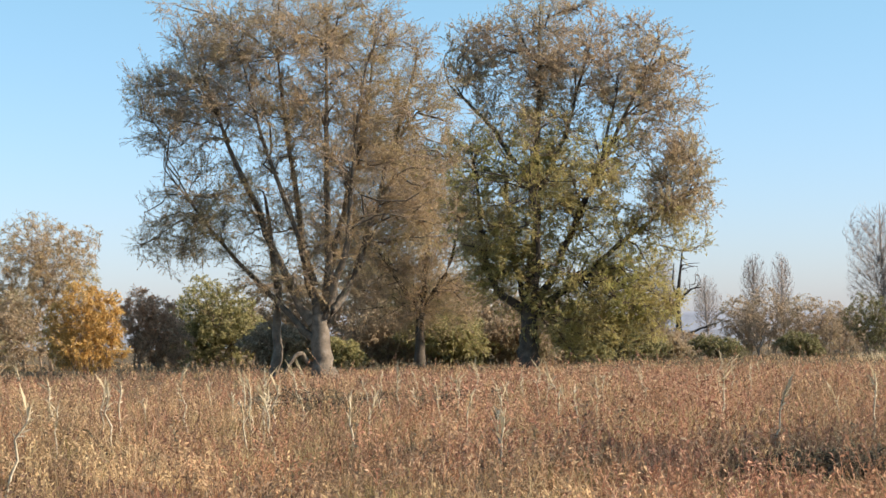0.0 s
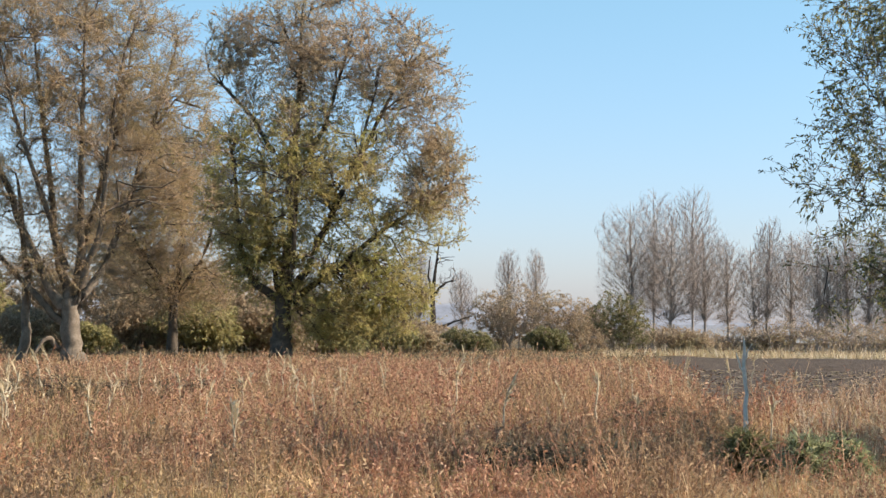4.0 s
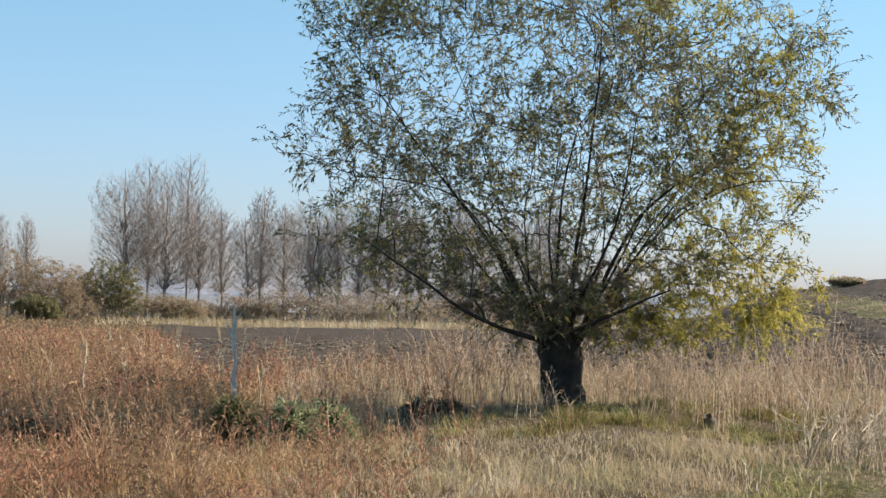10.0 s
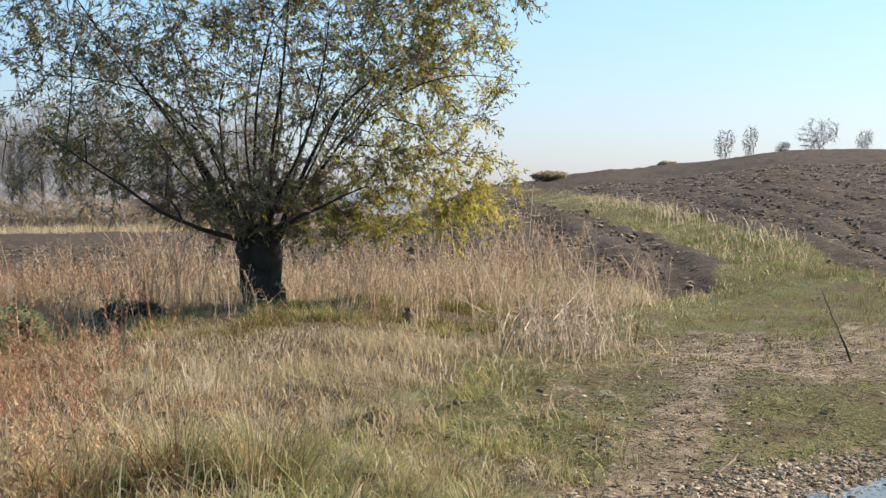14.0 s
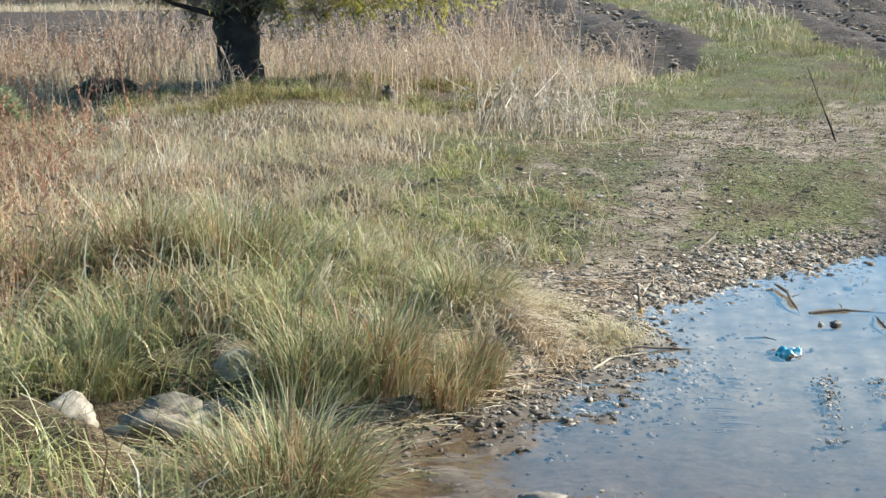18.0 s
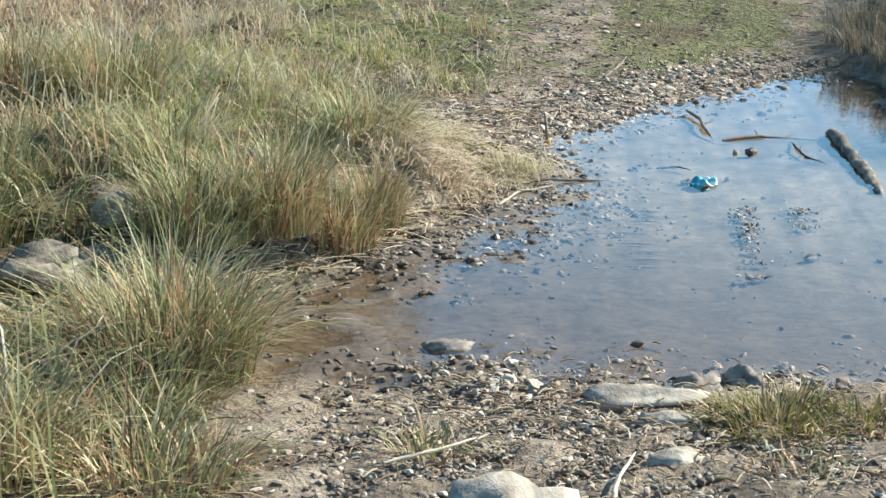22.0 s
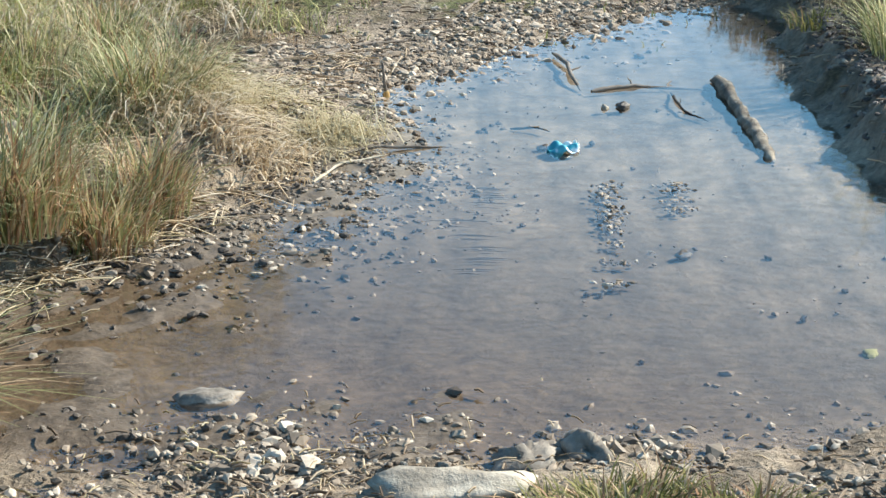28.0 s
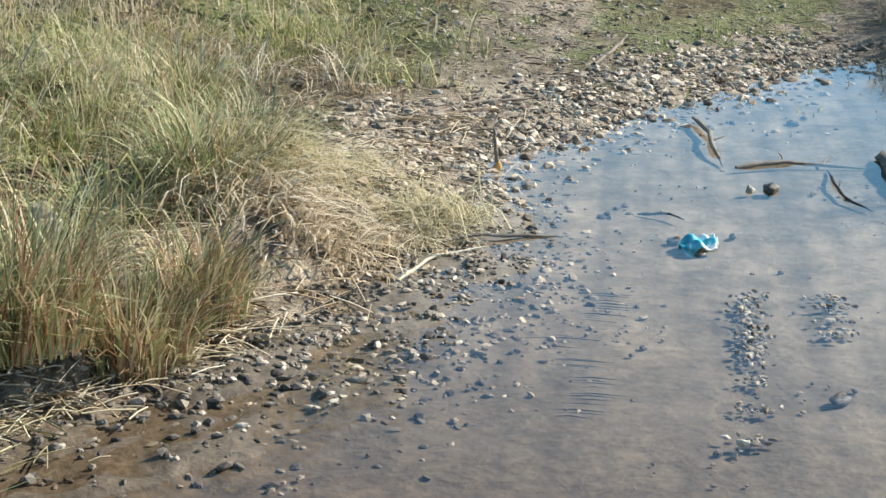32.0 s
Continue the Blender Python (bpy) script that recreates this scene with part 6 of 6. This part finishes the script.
ICO_F = np.array([(0, 1, 2), (0, 3, 1), (0, 2, 4), (0, 4, 5), (0, 5, 3), (1, 6, 2), (1, 7, 6), (1, 3, 7), (2, 8, 4), (2, 6, 8), (3, 5, 9), (3, 9, 7), (4, 10, 5), (4, 8, 10), (5, 10, 9), (6, 7, 11), (6, 11, 8), (7, 9, 11), (8, 11, 10), (9, 10, 11)])


def lump_arrays(x, y, size, g, z0=None, sink=.25):
    n = len(x)
    s = size[0] + (size[1] - size[0]) * g.beta(1.2, 3.0, n)
    V = ICO[None] * (s[:, None, None] * .55) * g.uniform(.6, 1.25, (n, 12, 1)) * np.stack([g.uniform(.8, 1.6, n), g.uniform(.6, 1.1, n), g.uniform(.4, .9, n)], 1)[:, None]
    a = g.uniform(0, 6.283, n)
    ca, sa = np.cos(a)[:, None], np.sin(a)[:, None]
    V = np.stack([V[..., 0] * ca - V[..., 1] * sa, V[..., 0] * sa + V[..., 1] * ca, V[..., 2]], -1)
    z = (height(x, y) if z0 is None else np.full(n, z0)) + s * (.3 - sink)
    V += np.stack([x, y, z], 1)[:, None]
    return V.reshape(-1, 3), (ICO_F[None] + 12 * np.arange(n)[:, None, None]).reshape(-1, 3)


def lump_mesh(name, label, x, y, size, material, g, z0=None):
    me = raw_mesh(name, *lump_arrays(x, y, size, g, z0), material, False)
    return tagged(new(name, me), label, "stones", kind="stuff")


def pebble_material(name, stops):
    m, n, l, b = nodes(name)
    ge = n.new("ShaderNodeNewGeometry")
    ob = n.new("ShaderNodeObjectInfo")
    add = n.new("ShaderNodeMath")
    add.operation = "ADD"
    l.new(ge.outputs["Random Per Island"], add.inputs[0])
    l.new(ob.outputs["Random"], add.inputs[1])
    fr = n.new("ShaderNodeMath")
    fr.operation = "FRACT"
    l.new(add.outputs[0], fr.inputs[0])
    r = ramp(n, stops)
    l.new(fr.outputs[0], r.inputs[0])
    t = noise_node(n, l, 60, 4)
    d = ramp(n, [(0.35, (0.7, 0.7, 0.7)), (0.6, (1, 1, 1))])
    l.new(t.outputs[0], d.inputs[0])
    l.new(mixed(n, l, .8, r.outputs[0], d.outputs[0], "MULTIPLY"), b.inputs["Base Color"])
    b.inputs["Roughness"].default_value = 0.85
    bump(n, l, b, t.outputs[0], .4, .004)
    return m


GRAVEL = pebble_material("gravel_stones", [(0, (0.11, 0.078, 0.052)), (0.35, (0.27, 0.205, 0.138)), (0.75, (0.44, 0.345, 0.242)), (1, (0.62, 0.51, 0.375))])
CLOD = pebble_material("soil_clods", [(0, (0.06, 0.045, 0.036)), (0.5, (0.13, 0.10, 0.08)), (0.9, (0.24, 0.19, 0.145)), (1, (0.42, 0.36, 0.27))])
WET_STONE = pebble_material("damp_stones", [(0, (0.05, 0.038, 0.027)), (0.5, (0.13, 0.10, 0.072)), (0.85, (0.23, 0.185, 0.135)), (1, (0.42, 0.35, 0.26))])
MUDDY = pebble_material("mud_clumps", [(0, (0.085, 0.062, 0.042)), (0.45, (0.23, 0.178, 0.124)), (0.8, (0.39, 0.315, 0.228)), (1, (0.60, 0.51, 0.39))])
SHORE = [(5.2, 4.85), (5.6, 5.1), (5.9, 5.35), (6.2, 5.55), (6.5, 5.75), (6.8, 6.1), (7.2, 6.25), (7.6, 6.3), (8.0, 6.45), (8.5, 6.5), (9.0, 6.6), (9.5, 6.6), (6.6, 6.2), (6.2, 5.9), (7.0, 6.5)]
SHALLOW = [(5.1, 4.6), (5.4, 4.75), (5.7, 4.8), (6.0, 5.0), (6.2, 5.05), (6.0, 4.85), (6.3, 5.2), (5.5, 4.6), (6.6, 5.3), (5.3, 4.4), (5.6, 4.55), (4.7, 4.3), (4.9, 4.45), (4.3, 4.5), (4.1, 4.3), (4.5, 4.65), (3.95, 3.8), (4.1, 3.6)]
NEAR = [(4.1, 3.25), (4.3, 3.15), (4.0, 3.4), (4.15, 3.0), (3.9, 3.2), (4.0, 2.85), (3.8, 2.7), (4.3, 2.6), (3.6, 2.7), (4.5, 2.75), (3.7, 3.1)]
g = np.random.default_rng(500)


def gravel_thing():
    """The nearest stones of the shore, each by itself, on a few shared shapes."""
    root = thing("gravel_shore", (0, 0, 0), "pale angular gravel stones along the puddle's shore", "gravel")
    shapes = [raw_mesh("stone", *lump_arrays(np.zeros(1), np.zeros(1), (.05, .0501), np.random.default_rng(510 + k), 0.0), GRAVEL) for k in range(7)]
    c = np.array(SHORE[3:12] * 3 + SHALLOW[:6] + NEAR[:4])
    for k in range(290):
        px, py = c[g.integers(0, len(c))] + g.normal(0, .13, 2)
        s = .22 + .8 * g.beta(1.1, 2.8)
        ob = new("stone", shapes[k % 7])
        ob.parent = root
        ob.matrix_basis = pose(px, py, float(height(px, py)) - .002, g.uniform(-20, 20), g.uniform(-20, 20), g.uniform(0, 360)) @ Matrix.Diagonal((s, s * g.uniform(.7, 1), s * g.uniform(.6, 1), 1))


gravel_thing()
clods("gravel", "pale gravel along the puddle's shore", SHORE[4:], .21, 5200, (.010, .06), GRAVEL, 501)
clods("gravel", "damp brown stones below the grassy bank", SHORE[:4] + [(4.6, 4.72), (4.9, 4.78), (5.3, 4.95)], .13, 800, (.008, .045), WET_STONE, 512)
clods("gravel", "small stones in the shallow water", SHALLOW, .13, 650, (.008, .04), WET_STONE, 502)
clods("gravel", "small stones on the dry mud", NEAR, .24, 260, (.01, .045), MUDDY, 503)
clods("mud_crumbs", "rough crumbs of drying mud beside the puddle", NEAR + [(4.6, 2.4), (4.9, 2.2), (4.2, 2.2), (3.9, 2.4), (3.5, 2.3), (4.6, 2.0), (5.0, 2.5), (3.5, 3.0), (3.4, 2.8)], .22, 7000, (.006, .034), MUDDY, 509)
clods("mud_crumbs", "rough crumbs of mud along the shore", SHORE + SHALLOW[:8], .2, 3500, (.006, .034), MUDDY, 511)
clods("gravel", "stones and crumbs on the track", [(8.2, 7.0), (9.0, 7.5), (10, 8.2), (7.6, 6.9), (11, 9.2), (7.2, 7.2), (8.6, 8.0), (9.6, 8.9), (12.2, 10.2)], .6, 1200, (.008, .05), GRAVEL, 504)
clods("mud_crumbs", "crumbs of drying mud on the track", [(8.2, 7.0), (9.0, 7.5), (10, 8.2), (11, 9.2), (8.6, 8.0), (9.6, 8.9), (12.2, 10.2), (12.4, 9.4), (11.4, 10.4), (13.0, 10.0)], .6, 3200, (.008, .035), MUDDY, 508)
clods("mud_clumps", "mud lumps standing out of the puddle", [(6.5 - .8 * t * t ** .3, 4.34 - .71 * t * t ** .3) for t in (0, .08, .16, .24, .3, .36, .42, .46, .5, .54, .6, .7, .85, 1)] + [(6.66, 4.18), (6.6, 4.13), (6.5, 4.05), (6.42, 3.98)], .024, 420, (.006, .030), MUDDY, 505, -.004)
g2 = np.random.default_rng(547)
x, y = g2.uniform(4.4, 9.4, 1500), g2.uniform(2.7, 6.3, 1500)
k = (pond_distance(x, y) < -.1) & (smooth(-.1, .8, wave(x, y, .9, 78)) > g2.uniform(.1, 1, 1500))
lump_mesh("mud_clumps", "scattered crumbs of mud on the puddle's bed", x[k], y[k], (.006, .03), MUDDY, g2, -.016)
clods("mud_clumps", "mud lumps at the near edge of the puddle", [(4.1, 3.38), (4.15, 3.3), (4.2, 3.22), (4.28, 3.42), (4.75, 2.98), (4.85, 2.85)], .06, 260, (.012, .06), MUDDY, 506)
# The bank's shaded side is put into the darker clod colour here.
clods("mud_clumps", "crumbling mud of the bank, darkened for its shade", [tuple(p + (BANK[k + 1] - p) * t + np.array((.16, -.17))) for k, p in enumerate(BANK[:-1]) for t in (0, .2, .4, .6, .8)], .08, 3400, (.010, .055), CLOD, 507)
x, y = sector(17000, 20, 56, 20, 60, g)
k = cover(x, y)[:, 2] > g.uniform(.3, .9, len(x))
lump_mesh("soil_clods", "dark soil clods on the ploughed field", x[k], y[k], (.03, .14), CLOD, g)


def litter(name, label, x, y, length, material, seed, wide=(.0013, .0032)):
    """Broken straw and stalks that lie flat."""
    g = np.random.default_rng(seed)
    n = len(x)
    a, L = g.uniform(0, 6.283, n), g.uniform(*length, n)
    d = np.stack([np.cos(a), np.sin(a), g.normal(0, .10, n)], 1)
    c = np.stack([x, y, np.maximum(height(x, y), 0) + .012 + g.uniform(0, .015, n)], 1)
    P = np.stack([c - d * L[:, None] / 2, c + np.array([0, 0, .004]), c + d * L[:, None] / 2], 1)
    me = raw_mesh(name, *tubes(P, np.tile(g.uniform(*wide, n)[:, None], (1, 3)), 3), material)
    tagged(new(name, me), label, "straw", kind="stuff")


x, y = sector(26000, 20, 60, 3.0, 17, g)
k = ((cover(x, y)[:, 0] > .2) | (line_distance(TRACK, x, y) < 2.2)) & (pond_distance(x, y) > .02) & (g.uniform(0, 1, len(x)) < (.25 + .4 * (wave(x, y, .8, 66) > 0)) * np.where(np.hypot(x - CX, y - CY) < 6.3, .22, 1))
litter("straw_litter", "broken brown straw and stalks lying on the mud", x[k], y[k], (.02, .10), DEBRIS, 520)
x, y = np.array(SHORE + [(4.2, 4.72), (4.5, 4.8), (4.8, 4.85), (5.05, 4.95), (5.3, 5.05), (4.3, 4.68), (4.7, 4.8)] * 2)[np.concatenate([g.integers(0, 7, 300), g.integers(15, 29, 800)])].T + g.normal(0, .13, (2, 1100))
litter("straw_litter", "washed-up pale stalks along the shore", x - .12, y + .1, (.05, .2), STRAW, 521)
x, y = sector(9000, 20, 56, 18, 60, g)
k = cover(x, y)[:, 2] > .4
litter("straw_litter", "pale stubble straw on the ploughed field", x[k], y[k], (.05, .2), STRAW, 522, (.003, .007))


def tread(name, label, p0, p1, width, step, seed):
    """Low bars of mud that a tyre has pressed into the bed, just breaking the water."""
    g = np.random.default_rng(seed)
    p0, p1 = np.array(p0), np.array(p1)
    L = np.linalg.norm(p1 - p0)
    u = (p1 - p0) / L
    side = np.array([u[1], -u[0]])
    s = np.arange(0, L, step)
    s = s[g.uniform(0, 1, len(s)) < .9]
    c = p0 + u * s[:, None] + g.normal(0, .006, (len(s), 2)) + side * (.05 * np.sin(s * 9))[:, None]
    w = width * g.uniform(.1, .42, (len(s), 1))
    z = -.0230 + g.normal(0, .0005, (len(s), 1))
    P = [np.stack([np.hstack([c - side * w, z]), np.hstack([c + u * .008, z + .002]), np.hstack([c + side * w, z])], 1)]
    R = [np.tile([.002, .0034, .002], (len(s), 1)) * g.uniform(.6, 1.1, (len(s), 1))]
    tagged(new(name, raw_mesh(name, *tubes(np.concatenate(P), np.concatenate(R), 5), SILT, True)), label, "mud", kind="stuff")


x, y = np.array(NEAR + [(4.6, 2.4), (4.9, 2.2), (4.2, 2.2), (3.9, 2.4), (3.5, 2.4)])[g.integers(0, 16, 2200)].T + g.normal(0, .22, (2, 2200))
litter("straw_litter", "short bits of straw and dead leaf on the drying mud", x[:500], y[:500], (.01, .06), STRAW, 523)
litter("straw_litter", "short brown bits of dead leaf on the drying mud", x[1100:1600], y[1100:1600], (.012, .05), DEBRIS, 524, (.0015, .004))
tread("tyre_tread", "tyre tread marks in the puddle's grey mud", (5.5, 4.03), (6.2, 4.69), .26, .022, 540)
rock("scrap", (5.74, 2.84, -.016), (.06, .04, .016), "pale yellow-green scrap of leaf in the puddle", LIME, 542, 20, category="litter")
rock("scrap", (6.46, 3.24, -.012), (.03, .02, .015), "tiny white scrap in the puddle", STONE, 543, 20, category="litter")
